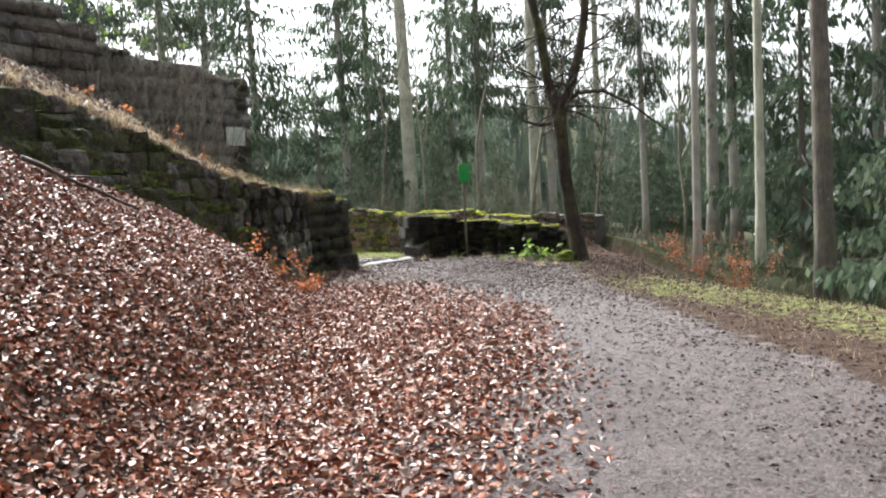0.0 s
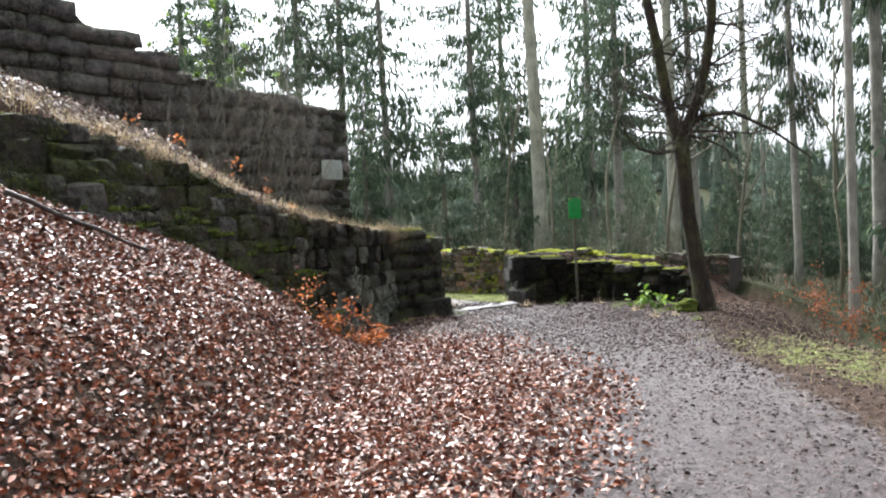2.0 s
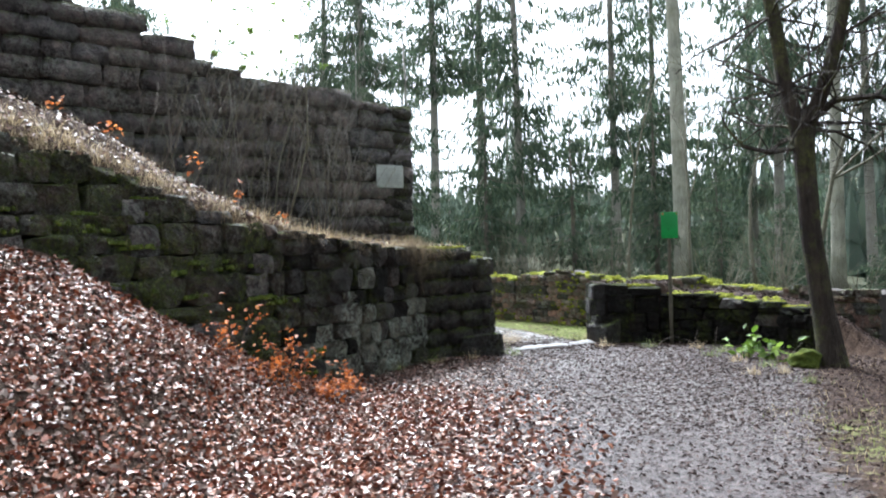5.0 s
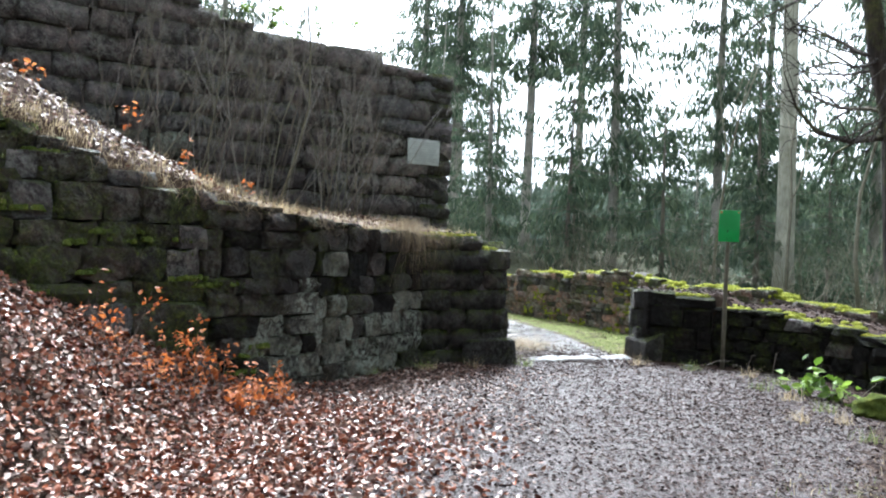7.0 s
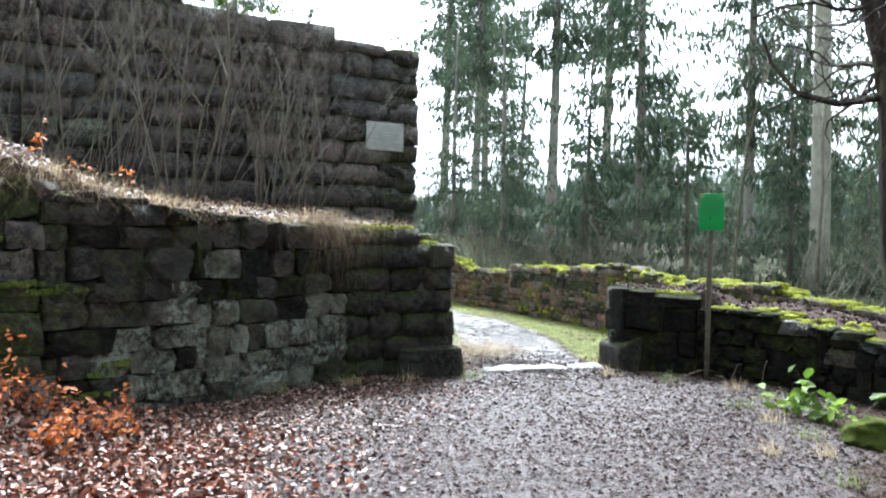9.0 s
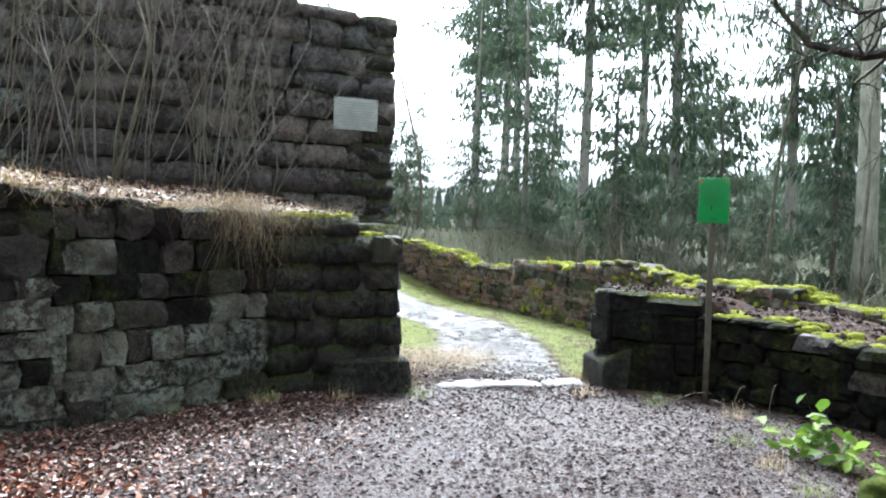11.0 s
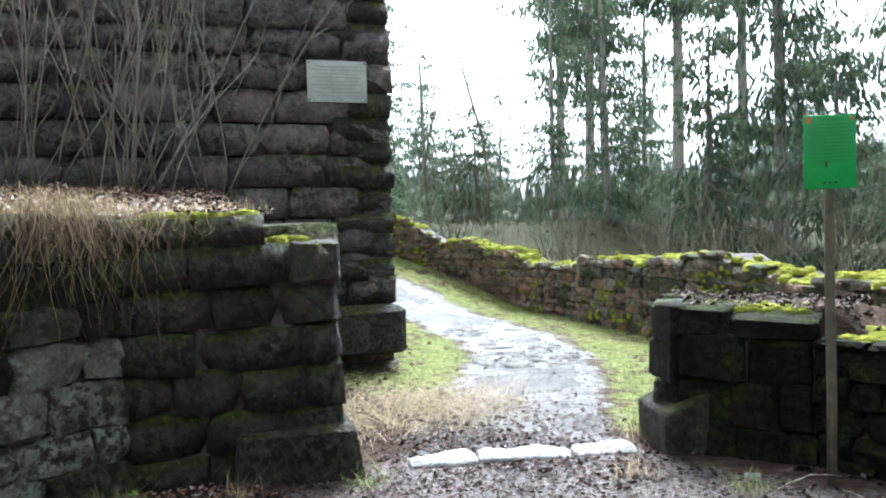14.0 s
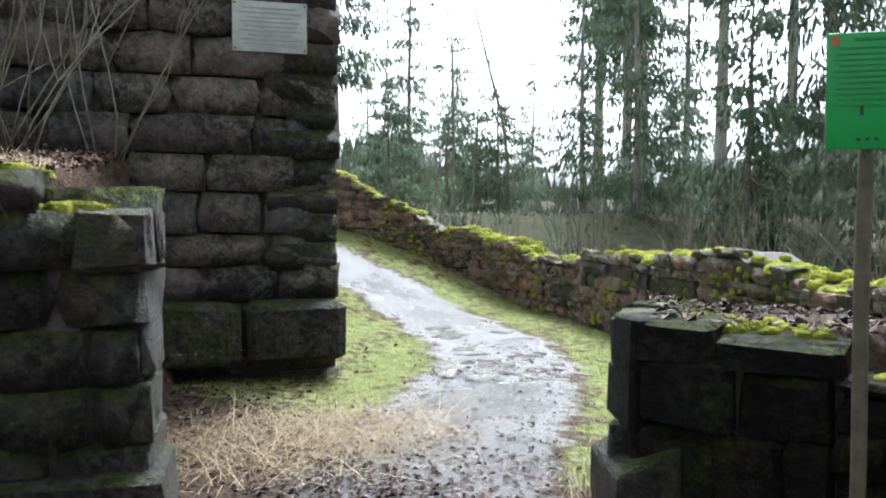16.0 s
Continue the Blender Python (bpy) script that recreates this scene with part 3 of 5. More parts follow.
def wall_core(name, line, depth, low, top, label, inset=0.05, side=1, lean=None):
    """The mortar body of a wall: line is its face, side +1 when the body lies on the line's left."""
    run = run_of(line)
    n = max(int(run[-1] / 0.25), 2)
    verts, faces = [], []
    for i in range(n + 1):
        s = run[-1] * i / n
        x, y, a = at_run(line, run, s)
        nx, ny = -math.sin(a) * side, math.cos(a) * side
        zt = top(s) - 0.05 + 0.02 * math.sin(s * 5)
        zl = low(s)
        tip = lean(s) if lean else 0.0
        for d, z in ((inset, zl), (inset + tip, zt), (depth + tip, zt), (depth, zl)):
            verts.append((x + nx * d, y + ny * d, z))
    for i in range(n):
        for k in range(4):
            q = (k + 1) % 4
            f = (i * 4 + k, i * 4 + q, i * 4 + 4 + q, i * 4 + 4 + k)
            faces.append(f if side > 0 else f[::-1])
    faces.append((3, 2, 1, 0))
    faces.append(tuple(n * 4 + k for k in range(4)))
    ob = new(name, mesh_of(name, verts, faces, MORTAR))
    return tagged(ob, label, "wall", kind="structure")


def lay(wall, line, low, top, side, pick, course=(0.16, 0.24), length=(0.25, 0.5), depth=0.22, proud=0.03, lean=None, seed=3, gap=0.004, limit=300, lumpy=0.10, big=None, even=False, bay=(1.1, 2.4)):
    """Courses of single stones on the face of a wall; past the limit they are joined into one part."""
    r = random.Random(seed)
    run = run_of(line)
    zmin, zmax = min(low(s) for s in np.linspace(0, run[-1], 40)), max(top(s) for s in np.linspace(0, run[-1], 40))
    made, cell = [], 0.0
    while cell < run[-1]:
        end = cell + r.uniform(*bay)
        if run[-1] - end < 0.8:
            end = run[-1]
        z = zmin if even else zmin - r.uniform(0, course[0])
        while z < zmax:
            grown = big(cell) if big else 1.0
            h = r.uniform(*course) * grown
            s = cell - (r.uniform(0, length[0] * 0.7) if cell > 0 else 0)
            last = end + (r.uniform(-length[0] * 0.4, 0) if end < run[-1] else 0)
            while s < last:
                w = r.uniform(*length) * grown
                if last - s - w < length[0] * 0.5:
                    w = last - s
                mid = min(s + w / 2, run[-1])
                hh = min(h, top(mid) - z + r.uniform(-0.02, 0.03))
                if hh > 0.05 and z + hh > low(mid) - 0.02:
                    x, y, a = at_run(line, run, mid)
                    nx, ny = -math.sin(a) * side, math.cos(a) * side
                    tip = (lean(mid) if lean else 0.0) * (z - low(mid)) / max(top(mid) - low(mid), 0.2)
                    back = depth / 2 - proud + tip + r.uniform(-0.016, 0.014)
                    made.append((x + nx * back, y + ny * back, z + hh / 2, a, w - gap, depth, hh - gap, pick(r, mid, z + hh / 2, low(mid), top(mid))))
                s += w
            z += h
        cell = end
    spare = []
    made.sort(key=lambda q: (q[0] - 0.5) ** 2 + (q[1] - 14.0) ** 2)
    for i, (x, y, zc, a, w, d, h, m) in enumerate(made):
        me = stone_shapes(m, lumpy=lumpy)[r.randrange(9)]
        mat = pose(x, y, zc, r.uniform(-2.5, 2.5), r.uniform(-1.4, 1.4), math.degrees(a) + r.uniform(-2.0, 2.0)) @ Matrix.Diagonal((w * (1.05 if lumpy < 0.1 else 1.01), d, h * (1.07 if lumpy < 0.1 else 1.02), 1))
        if i < limit:
            ob = new("stone", me)
            ob.parent = wall
            ob.matrix_basis = mat
        else:
            spare.append((me, mat))
    if spare:
        bm = bmesh.new()
        slots = []
        for me, mat in spare:
            if me.materials[0] not in slots:
                slots.append(me.materials[0])
            before = len(bm.faces)
            nv = len(bm.verts)
            bm.from_mesh(me)
            bm.verts.ensure_lookup_table()
            bm.faces.ensure_lookup_table()
            for v in bm.verts[nv:]:
                v.co = mat @ v.co
            for f in bm.faces[before:]:
                f.material_index = slots.index(me.materials[0])
        ob = part("farther_stones", bm, None, wall)
        ob.data.materials.clear()
        for sm in slots:
            ob.data.materials.append(sm)
        tagged(ob, kind="stuff")
    return wall


def steps_of(pairs):
    xs, zs = [p[0] for p in pairs], [p[1] for p in pairs]
    return lambda s: float(np.interp(s, xs, zs))


# high ruin wall with the plaque, stepped up towards its broken end
HIGH = [tuple(HIGH_CORNER + HIGH_DIR * 16.0), tuple(HIGH_CORNER)]
HIGH_STEPS = [(0, 3.92), (1.35, 3.97), (1.36, 4.08), (2.8, 4.15), (4.1, 4.20), (4.15, 4.36), (4.55, 4.36), (4.58, 4.58), (5.4, 4.60), (5.43, 4.84), (6.0, 4.86), (6.03, 5.12), (6.5, 5.14), (6.53, 5.4), (7.0, 5.42), (7.03, 5.75), (7.7, 5.8), (7.73, 6.3), (9.0, 6.5), (10.0, 7.2), (16.0, 8.0)]
high_top_rev = steps_of(HIGH_STEPS)


def high_top(s):
    return high_top_rev(16.0 - s)


def high_low(s):
    x, y = HIGH_CORNER + HIGH_DIR * (16.0 - s) + HIGH_OUT * 0.25
    return land_z(x, y) - 0.15


wall_high = wall_core("wall_high", HIGH, 1.3, lambda s: -0.5, high_top, "tall dark ruined sandstone wall, its top stepped and broken", side=1)
lay(wall_high, HIGH, high_low, high_top, 1, lambda r, s, z, lo, hi: PALE_STONE if (z - lo < 1.0 and s < 13.6 and r.random() < 0.35) else DARK_STONE,
    course=(0.25, 0.34), length=(0.4, 0.95), depth=0.34, proud=0.05, seed=11, limit=300, lumpy=0.18, bay=(5.5, 8.0))
# corner quoins and plinth of the high wall
for i in range(15):
    zq = -0.06 + 0.48 + i * 0.235
    if zq > 3.75:
        break
    q = new("stone", stone_shapes(PIER_STONE)[i % 9])
    q.parent = wall_high
    c = HIGH_CORNER - HIGH_OUT * 0.17 + HIGH_DIR * (0.30 if i % 2 else 0.22)
    q.matrix_basis = pose(c[0], c[1], zq + 0.11, 0, 0, math.degrees(math.atan2(-HIGH_DIR[1], -HIGH_DIR[0]))) @ Matrix.Diagonal((0.62 if i % 2 else 0.46, 0.46, 0.235, 1))
for j, (s, w) in enumerate(((0.36, 0.86), (1.18, 0.74))):
    c = HIGH_CORNER + HIGH_DIR * (s + 0.04) + HIGH_OUT * 0.09
    q = new("plinth_stone", stone_shapes(MOSS_STONE if j else PIER_STONE, lumpy=0.05)[3 + j])
    q.parent = wall_high
    q.matrix_basis = pose(c[0], c[1], 0.17, 0, 0, math.degrees(math.atan2(-HIGH_DIR[1], -HIGH_DIR[0]))) @ Matrix.Diagonal((w, 0.52, 0.50, 1))

# mossy retaining wall along the bank
MID_LINE = [(p[0], p[1]) for p in MID]
mid_run = run_of(MID_LINE)
mid_top = steps_of(list(zip(mid_run, [p[2] for p in MID])))


def mid_low(s):
    x, y, a = at_run(MID_LINE, mid_run, s)
    return land_z(x + 0.2, y - 0.05) - 0.1


def mid_lean(s):
    return float(np.interp(at_run(MID_LINE, mid_run, s)[1], MID_BACK[0], MID_BACK[1]))


def mid_pick(r, s, z, lo, hi):
    if s < 2.6 and r.random() < np.interp(z, [0.15, 0.55, 0.95], [0.95, 0.7, 0.06]):
        return PALE_STONE
    if s < 2.9:
        return PIER_STONE if r.random() < 0.6 else BLACK_STONE
    return MOSS_STONE if s > 2.6 and r.random() < 0.8 else DARK_STONE


wall_mid = wall_core("wall_retaining", MID_LINE, 0.5, lambda s: mid_low(s) - 0.4, lambda s: mid_top(s) - 0.03, "mossy retaining wall of dark rubble, grass hanging over it", side=-1, inset=0.06, lean=mid_lean)
lay(wall_mid, MID_LINE, mid_low, mid_top, -1, mid_pick, course=(0.15, 0.27), length=(0.17, 0.44), depth=0.26, proud=0.03, lean=mid_lean, seed=5, limit=300, lumpy=0.26, big=lambda s: 1.0 if s < 2.6 else (1.15 if s < 5 else 1.5))

# left gate pier, its face a little turned
PIER_L = [(-2.42, 16.36), (-1.81, 17.27)]
pier_l_run = run_of(PIER_L)
pier_left = wall_core("gate_pier_left", PIER_L, 0.62, lambda s: -0.5, lambda s: 1.26 if s < 0.74 else 1.08, "left gate pier of hewn dark sandstone blocks", side=1)
PIER_FACE = [(-2.50, 16.24), PIER_L[1]]
lay(pier_left, PIER_FACE, lambda s: -0.24, lambda s: 1.33 if s < 0.72 else 1.17, 1, lambda r, s, z, lo, hi: PIER_STONE, course=(0.2338, 0.2348), length=(0.32, 0.62), depth=0.4, proud=0.02, seed=21, lumpy=0.13, even=True)
JAMB_L = [(-1.81, 17.27), (-2.32, 17.61)]
lay(pier_left, JAMB_L, lambda s: -0.24, lambda s: 1.17, 1, lambda r, s, z, lo, hi: PIER_STONE, course=(0.2338, 0.2348), length=(0.3, 0.6), depth=0.3, proud=0.04, seed=23, lumpy=0.09, even=True)
cap = new("stone", stone_shapes(PIER_STONE, lumpy=0.13)[5])
cap.parent = pier_left
cap.matrix_basis = pose(-2.31, 17.29, 1.12, 0, 0, 56) @ Matrix.Diagonal((0.62, 0.50, 0.32, 1))
foot = new("plinth_stone", stone_shapes(PIER_STONE, lumpy=0.05)[2])
foot.parent = pier_left
foot.matrix_basis = pose(-2.11, 17.18, -0.06, 0, 0, 56) @ Matrix.Diagonal((0.70, 0.66, 0.34, 1))

# right gate pier and the low wall that runs from it to the tree
PIER_R = [(-0.48, 18.86), (0.30, 19.06)]
pier_right = wall_core("gate_pier_right", PIER_R, 0.5, lambda s: -0.5, lambda s: 0.64, "right gate pier of dark sandstone, shade painted into its stones, moss on top", side=1)
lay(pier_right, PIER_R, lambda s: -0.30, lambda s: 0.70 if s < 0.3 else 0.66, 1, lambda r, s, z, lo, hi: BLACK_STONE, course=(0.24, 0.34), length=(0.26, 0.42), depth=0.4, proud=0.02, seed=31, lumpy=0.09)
JAMB_R = [(-0.95, 19.65), (-0.71, 19.07), (-0.48, 18.86)]
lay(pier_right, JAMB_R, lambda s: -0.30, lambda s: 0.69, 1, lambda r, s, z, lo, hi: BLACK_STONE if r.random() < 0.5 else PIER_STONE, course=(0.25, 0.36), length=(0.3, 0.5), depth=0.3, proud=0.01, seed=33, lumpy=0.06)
toe_box = [(-0.14, -0.27, -0.30), (0.14, -0.27, -0.30), (0.14, 0.27, -0.30), (-0.14, 0.27, -0.30), (-0.14, -0.27, 0.05), (0.14, -0.27, 0.18), (0.14, 0.27, 0.18), (-0.14, 0.27, 0.05)]
bm = bmesh.new()
tv = [bm.verts.new(v) for v in toe_box]
for f in ((3, 2, 1, 0), (4, 5, 6, 7), (0, 1, 5, 4), (1, 2, 6, 5), (2, 3, 7, 6), (3, 0, 4, 7)):
    bm.faces.new([tv[k] for k in f])
bmesh.ops.bevel(bm, geom=bm.edges[:], offset=0.015, segments=1, affect="EDGES")
toe = part("plinth_stone", bm, PIER_STONE, pier_right)
toe.matrix_basis = pose(-0.56, 18.99, 0.0, 0, 0, 46.4)
WALL_R = [(0.30, 19.08), (1.3, 18.75), (1.9, 18.40), (2.40, 17.95)]
wall_right = wall_core("wall_right", WALL_R, 0.3, lambda s: -0.9, steps_of([(0, 0.50), (1, 0.46), (2, 0.34), (3, 0.16)]), "low dark rubble wall beside the gate, shade painted into most stones, moss and leaves on top", side=1)
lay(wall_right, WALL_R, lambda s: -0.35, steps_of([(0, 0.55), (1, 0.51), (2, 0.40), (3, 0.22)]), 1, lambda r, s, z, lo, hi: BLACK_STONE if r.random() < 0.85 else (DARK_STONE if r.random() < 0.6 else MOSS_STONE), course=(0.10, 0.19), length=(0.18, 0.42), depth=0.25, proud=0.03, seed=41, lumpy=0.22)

# low wall round the bailey
far_run = run_of(FAR_XY)
far_top_line = steps_of(list(zip(far_run, [p[2] for p in FAR])))


def far_top(s):
    return far_top_line(s) + 0.05 * math.sin(s * 2.1) + 0.035 * math.sin(s * 5.7 + 1)


def far_low(s):
    x, y, a = at_run(FAR_XY, far_run, s)
    return land_z(x + math.sin(a) * -0.25, y - math.cos(a) * -0.25 - 0.5) - 0.12


wall_far = wall_core("wall_bailey", FAR_XY, 0.6, lambda s: -0.8, far_top, "low red-brown rubble wall capped with bright moss", side=-1)
lay(wall_far, FAR_XY, lambda s: far_low(s), far_top, -1, lambda r, s, z, lo, hi: RED_STONE if r.random() < 0.75 else MOSS_STONE, course=(0.09, 0.19), length=(0.13, 0.40), depth=0.24, proud=0.04, seed=51, limit=300, lumpy=0.22)


# ---- loose cover: leaves, grass, moss ----
LEAF_LOCAL = np.array([(-0.5, 0, 0), (-0.22, 0.27, 0.13), (0.2, 0.31, 0.05), (0.62, 0.04, -0.04), (0.3, -0.19, 0.14), (-0.1, -0.33, 0.07)])
LEAF_FACES = np.array([(0, 3, 2, 1), (0, 5, 4, 3)])


def scatter_leaves(name, xy, size, material, label, lift=0.012, tilt=0.5, seed=1, zs=None):
    r = np.random.default_rng(seed)
    n = len(xy)
    x, y = xy[:, 0], xy[:, 1]
    z = (land(x, y) if zs is None else zs) + lift * r.random(n) + 0.004
    nrm = land_normal(x, y) if zs is None else np.tile((0.0, 0.0, 1.0), (n, 1))
    nrm = nrm + r.normal(0, tilt * 0.5, (n, 3))
    nrm /= np.linalg.norm(nrm, axis=1, keepdims=True)
    a = r.uniform(0, 2 * np.pi, n)
    u = np.stack([np.cos(a), np.sin(a), np.zeros(n)], -1)
    u -= nrm * np.sum(u * nrm, 1, keepdims=True)
    u /= np.linalg.norm(u, axis=1, keepdims=True)
    v = np.cross(nrm, u)
    s = r.uniform(size[0], size[1], n)
    curl = r.uniform(-2.2, 3.2, n)
    k = LEAF_LOCAL
    verts = np.stack([x, y, z], -1)[:, None, :] + s[:, None, None] * (k[None, :, 0, None] * u[:, None, :] + k[None, :, 1, None] * v[:, None, :] + (k[None, :, 2] * curl[:, None])[:, :, None] * nrm[:, None, :])
    faces = (LEAF_FACES[None] + (np.arange(n) * 6)[:, None, None]).reshape(-1, 4)
    return tagged(new(name, mesh_of(name, verts.reshape(-1, 3), faces, material)), label, "leaves", kind="stuff")


def sample(n, x0, x1, y0, y1, weight, seed):
    r = np.random.default_rng(seed)
    x, y = r.uniform(x0, x1, n), r.uniform(y0, y1, n)
    keep = r.random(n) < weight(x, y)
    return np.stack([x[keep], y[keep]], -1)


def bank_mask(x, y):
    xw = np.interp(y, MID_Y, MID_X)
    return (x > xw + 0.05) * step(1.5, -0.5, x - np.interp(y, [-5, 4, 7, 10, 13, 15, 17], [-0.7, -0.6, 0.0, 0.2, -0.9, -1.6, -2.0])) * (y < 16.9)


scatter_leaves("leaf_litter", sample(200000, -6.5, 1.2, 2.2, 16.6, lambda x, y: bank_mask(x, y) * np.clip(1.15 - 0.03 * y, 0, 1) * step(14.6, 12.8, y), 2), (0.024, 0.062), LEAF_LITTER, "wet red-brown beech leaves covering the bank", 0.05, 1.15, 3)
scatter_leaves("leaf_litter", sample(70000, -5.0, 0.6, 10.5, 16.8, lambda x, y: bank_mask(x, y) * (1 - step(14.6, 12.6, y)) * (0.9 - 0.35 * step(12.8, 14.2, y)), 102), (0.018, 0.046), LEAF_DULL, "dull brown leaves at the foot of the retaining wall", 0.02, 0.6, 103)
scatter_leaves("path_leaves", sample(46000, -2.4, 3.4, 11.0, 18.7, lambda x, y: step(11.5, 14.0, y) * np.clip(0.55 + 0.4 * ripple(x, y, 1.6, 7.0) + 0.35 * step(0.2, 1.6, x), 0.1, 1), 404), (0.010, 0.032), LEAF_DARK, "trodden dark leaves before the gate", 0.008, 0.35, 405)
scatter_leaves("path_leaves", sample(70000, -2.6, 5.2, 1.5, 18.6, lambda x, y: np.clip(0.30 + 0.4 * step(8.0, 12.5, y) + 0.6 * step(9.5, 12.0, y) * step(-0.2, 0.8, x) + 0.35 * ripple(x, y, 1.1, 3.0) + 0.5 * step(1.5, 3.2, x) + 0.6 * step(0.2, 1.4, x) * step(13.5, 16.0, y) + 0.8 * step(-0.6, -1.2, x) * step(12.5, 14.0, y), 0.1, 1) * (1 - bank_mask(x, y) * 0.7 * step(14.5, 13.0, y)), 4), (0.012, 0.040), LEAF_DARK, "trodden dark leaf scraps on the gravel track", 0.008, 0.35, 5)


def up_mask(x, y):
    xw = np.interp(y, MID_Y, MID_X) - np.interp(y, MID_BACK[0], MID_BACK[1])
    return (x < xw - 0.08) & (y < 17.0 + 0.653 * (-2.3 - x)) & ((x - HIGH_CORNER[0]) * HIGH_OUT[0] + (y - HIGH_CORNER[1]) * HIGH_OUT[1] > 0.05)


scatter_leaves("wall_top_leaves", sample(42000, -8.0, -2.3, 7.0, 19.0, lambda x, y: up_mask(x, y) * 0.6, 6), (0.035, 0.07), LEAF_DULL, "wet brown leaves on the ground above the retaining wall", 0.03, 0.5, 7)
scatter_leaves("gate_wall_leaves", sample(2600, -0.9, 3.2, 18.8, 21.0, lambda x, y: 0.9 * (x > 0.2), 8), (0.04, 0.07), LEAF_DARK, "brown leaves lying on the low wall", 0.01, 0.4, 9)
pier_top = sample(330, -0.9, 0.4, 18.9, 19.8, lambda x, y: (x > -0.4 - 0.595 * (y - 18.86)) * (y > 18.93 + 0.256 * (x + 0.48)) * 1.0, 28)
pier_l_top = sample(600, -2.9, -1.8, 16.3, 17.7, lambda x, y: ((x + 2.42) * 0.831 - (y - 16.36) * 0.557 < -0.04) * ((x + 2.42) * 0.557 + (y - 16.36) * 0.831 < 0.78) * ((x + 2.42) * 0.557 + (y - 16.36) * 0.831 > 0.0) * ((x + 2.42) * 0.831 - (y - 16.36) * 0.557 > -0.5), 128)
scatter_leaves("pier_leaves", pier_l_top, (0.03, 0.06), LEAF_DARK, "dead leaves on the left gate pier", 0.02, 0.5, 129, np.full(len(pier_l_top), 1.345))
scatter_leaves("pier_leaves", pier_top, (0.03, 0.06), LEAF_DARK, "wet leaves lying on the gate pier", 0.02, 0.5, 29, np.full(len(pier_top), 0.695))
scatter_leaves("bailey_leaves", sample(13000, -5.5, -0.3, 17.9, 23.0, lambda x, y: np.clip(1.1 - 0.55 * (y - 17.9), 0.04, 1), 18), (0.025, 0.05), LEAF_DARK, "few dark leaf scraps in the bailey", 0.008, 0.4, 19)


def blades(name, xy, length, width, material, label, lean=0.5, seed=1, zs=None, droop=0.5, pull=(0, 0), least=0.1):
    """Grass: each blade a bent strip of three pieces."""
    r = np.random.default_rng(seed)
    n = len(xy)
    x, y = xy[:, 0], xy[:, 1]
    z = land(x, y) - 0.01 if zs is None else zs
    a = r.uniform(0, 2 * np.pi, n)
    dirx, diry = np.cos(a) + pull[0], np.sin(a) + pull[1]
    ln = r.uniform(length[0], length[1], n)
    k = r.uniform(least, lean, n)
    side = np.stack([-np.sin(a), np.cos(a), np.zeros(n)], -1)
    w = r.uniform(width[0], width[1], n)
    rows = []
    for t in (0.0, 0.4, 0.75, 1.0):
        out = ln * k * t ** 1.6
        up = ln * (t - droop * k * t * t)
        p = np.stack([x + dirx * out, y + diry * out, z + up], -1)
        ww = (w * (1 - t * 0.92))[:, None] / 2
        rows += [p - side * ww, p + side * ww]
    verts = np.stack(rows, 1)
    quad = np.array([(0, 1, 3, 2), (2, 3, 5, 4), (4, 5, 7, 6)])
    faces = (quad[None] + (np.arange(n) * 8)[:, None, None]).reshape(-1, 4)
    return tagged(new(name, mesh_of(name, verts.reshape(-1, 3), faces, material)), label, "grass", kind="stuff")


blades("pier_grass", pier_l_top[:330], (0.05, 0.16), (0.003, 0.006), GRASS_DRY, "dry grass on the left gate pier", 1.6, 130, np.full(len(pier_l_top[:330]), 1.34))
blades("verge_grass", sample(20000, 1.0, 6.2, 4.5, 17.0, lambda x, y: turf_mask(x, y) * np.clip(0.5 + 0.6 * ripple(x, y, 1.7, 8.0), 0, 1), 21), (0.03, 0.10), (0.004, 0.008), GRASS_GREEN, "short green and straw-coloured grass on the verge", 0.9, 22)
blades("verge_straw", sample(15000, 1.0, 6.4, 4.5, 17.6, lambda x, y: np.maximum(turf_mask(x, y), 0.25 * step(2.0, 2.8, x)), 221), (0.03, 0.12), (0.003, 0.006), GRASS_DRY, "dry straw-coloured grass on the verge", 1.6, 222)
blades("bailey_grass", sample(52000, -9.5, -0.7, 18.4, 26.0, lambda x, y: turf_mask(x, y) * np.clip(0.65 + 0.6 * ripple(x, y, 2.9, 12.0), 0, 1), 23), (0.025, 0.075), (0.004, 0.008), GRASS_GREEN, "short bright green grass beside the bailey path", 0.9, 24)


def tuft_weight(x, y):
    xw = np.interp(y, MID_Y, MID_X) - np.interp(y, MID_BACK[0], MID_BACK[1])
    return up_mask(x, y) * np.clip(1.1 - 0.55 * (xw - x), 0.1, 1) * np.clip(0.6 + 0.6 * ripple(x, y, 2.2, 6.0), 0, 1)


blades("wall_top_grass", sample(22000, -6.5, -2.2, 8.5, 17.6, tuft_weight, 25), (0.04, 0.17), (0.003, 0.007), GRASS_DRY, "dry straw grass along the top of the retaining wall", 2.8, 26, None, 0.32, (0, 0), 0.3)


tuft_rng = np.random.default_rng(75)
tufts, tuft_z = [], []
for i in range(340):
    s = tuft_rng.uniform(0.0, 9.5)
    x, y, t = at_run(MID_LINE, mid_run, s)
    d = mid_lean(s) + tuft_rng.uniform(0.02, 0.35)
    for q in range(tuft_rng.integers(6, 20)):
        tufts.append((x + math.sin(t) * d + tuft_rng.normal(0, 0.035), y - math.cos(t) * d + tuft_rng.normal(0, 0.035)))
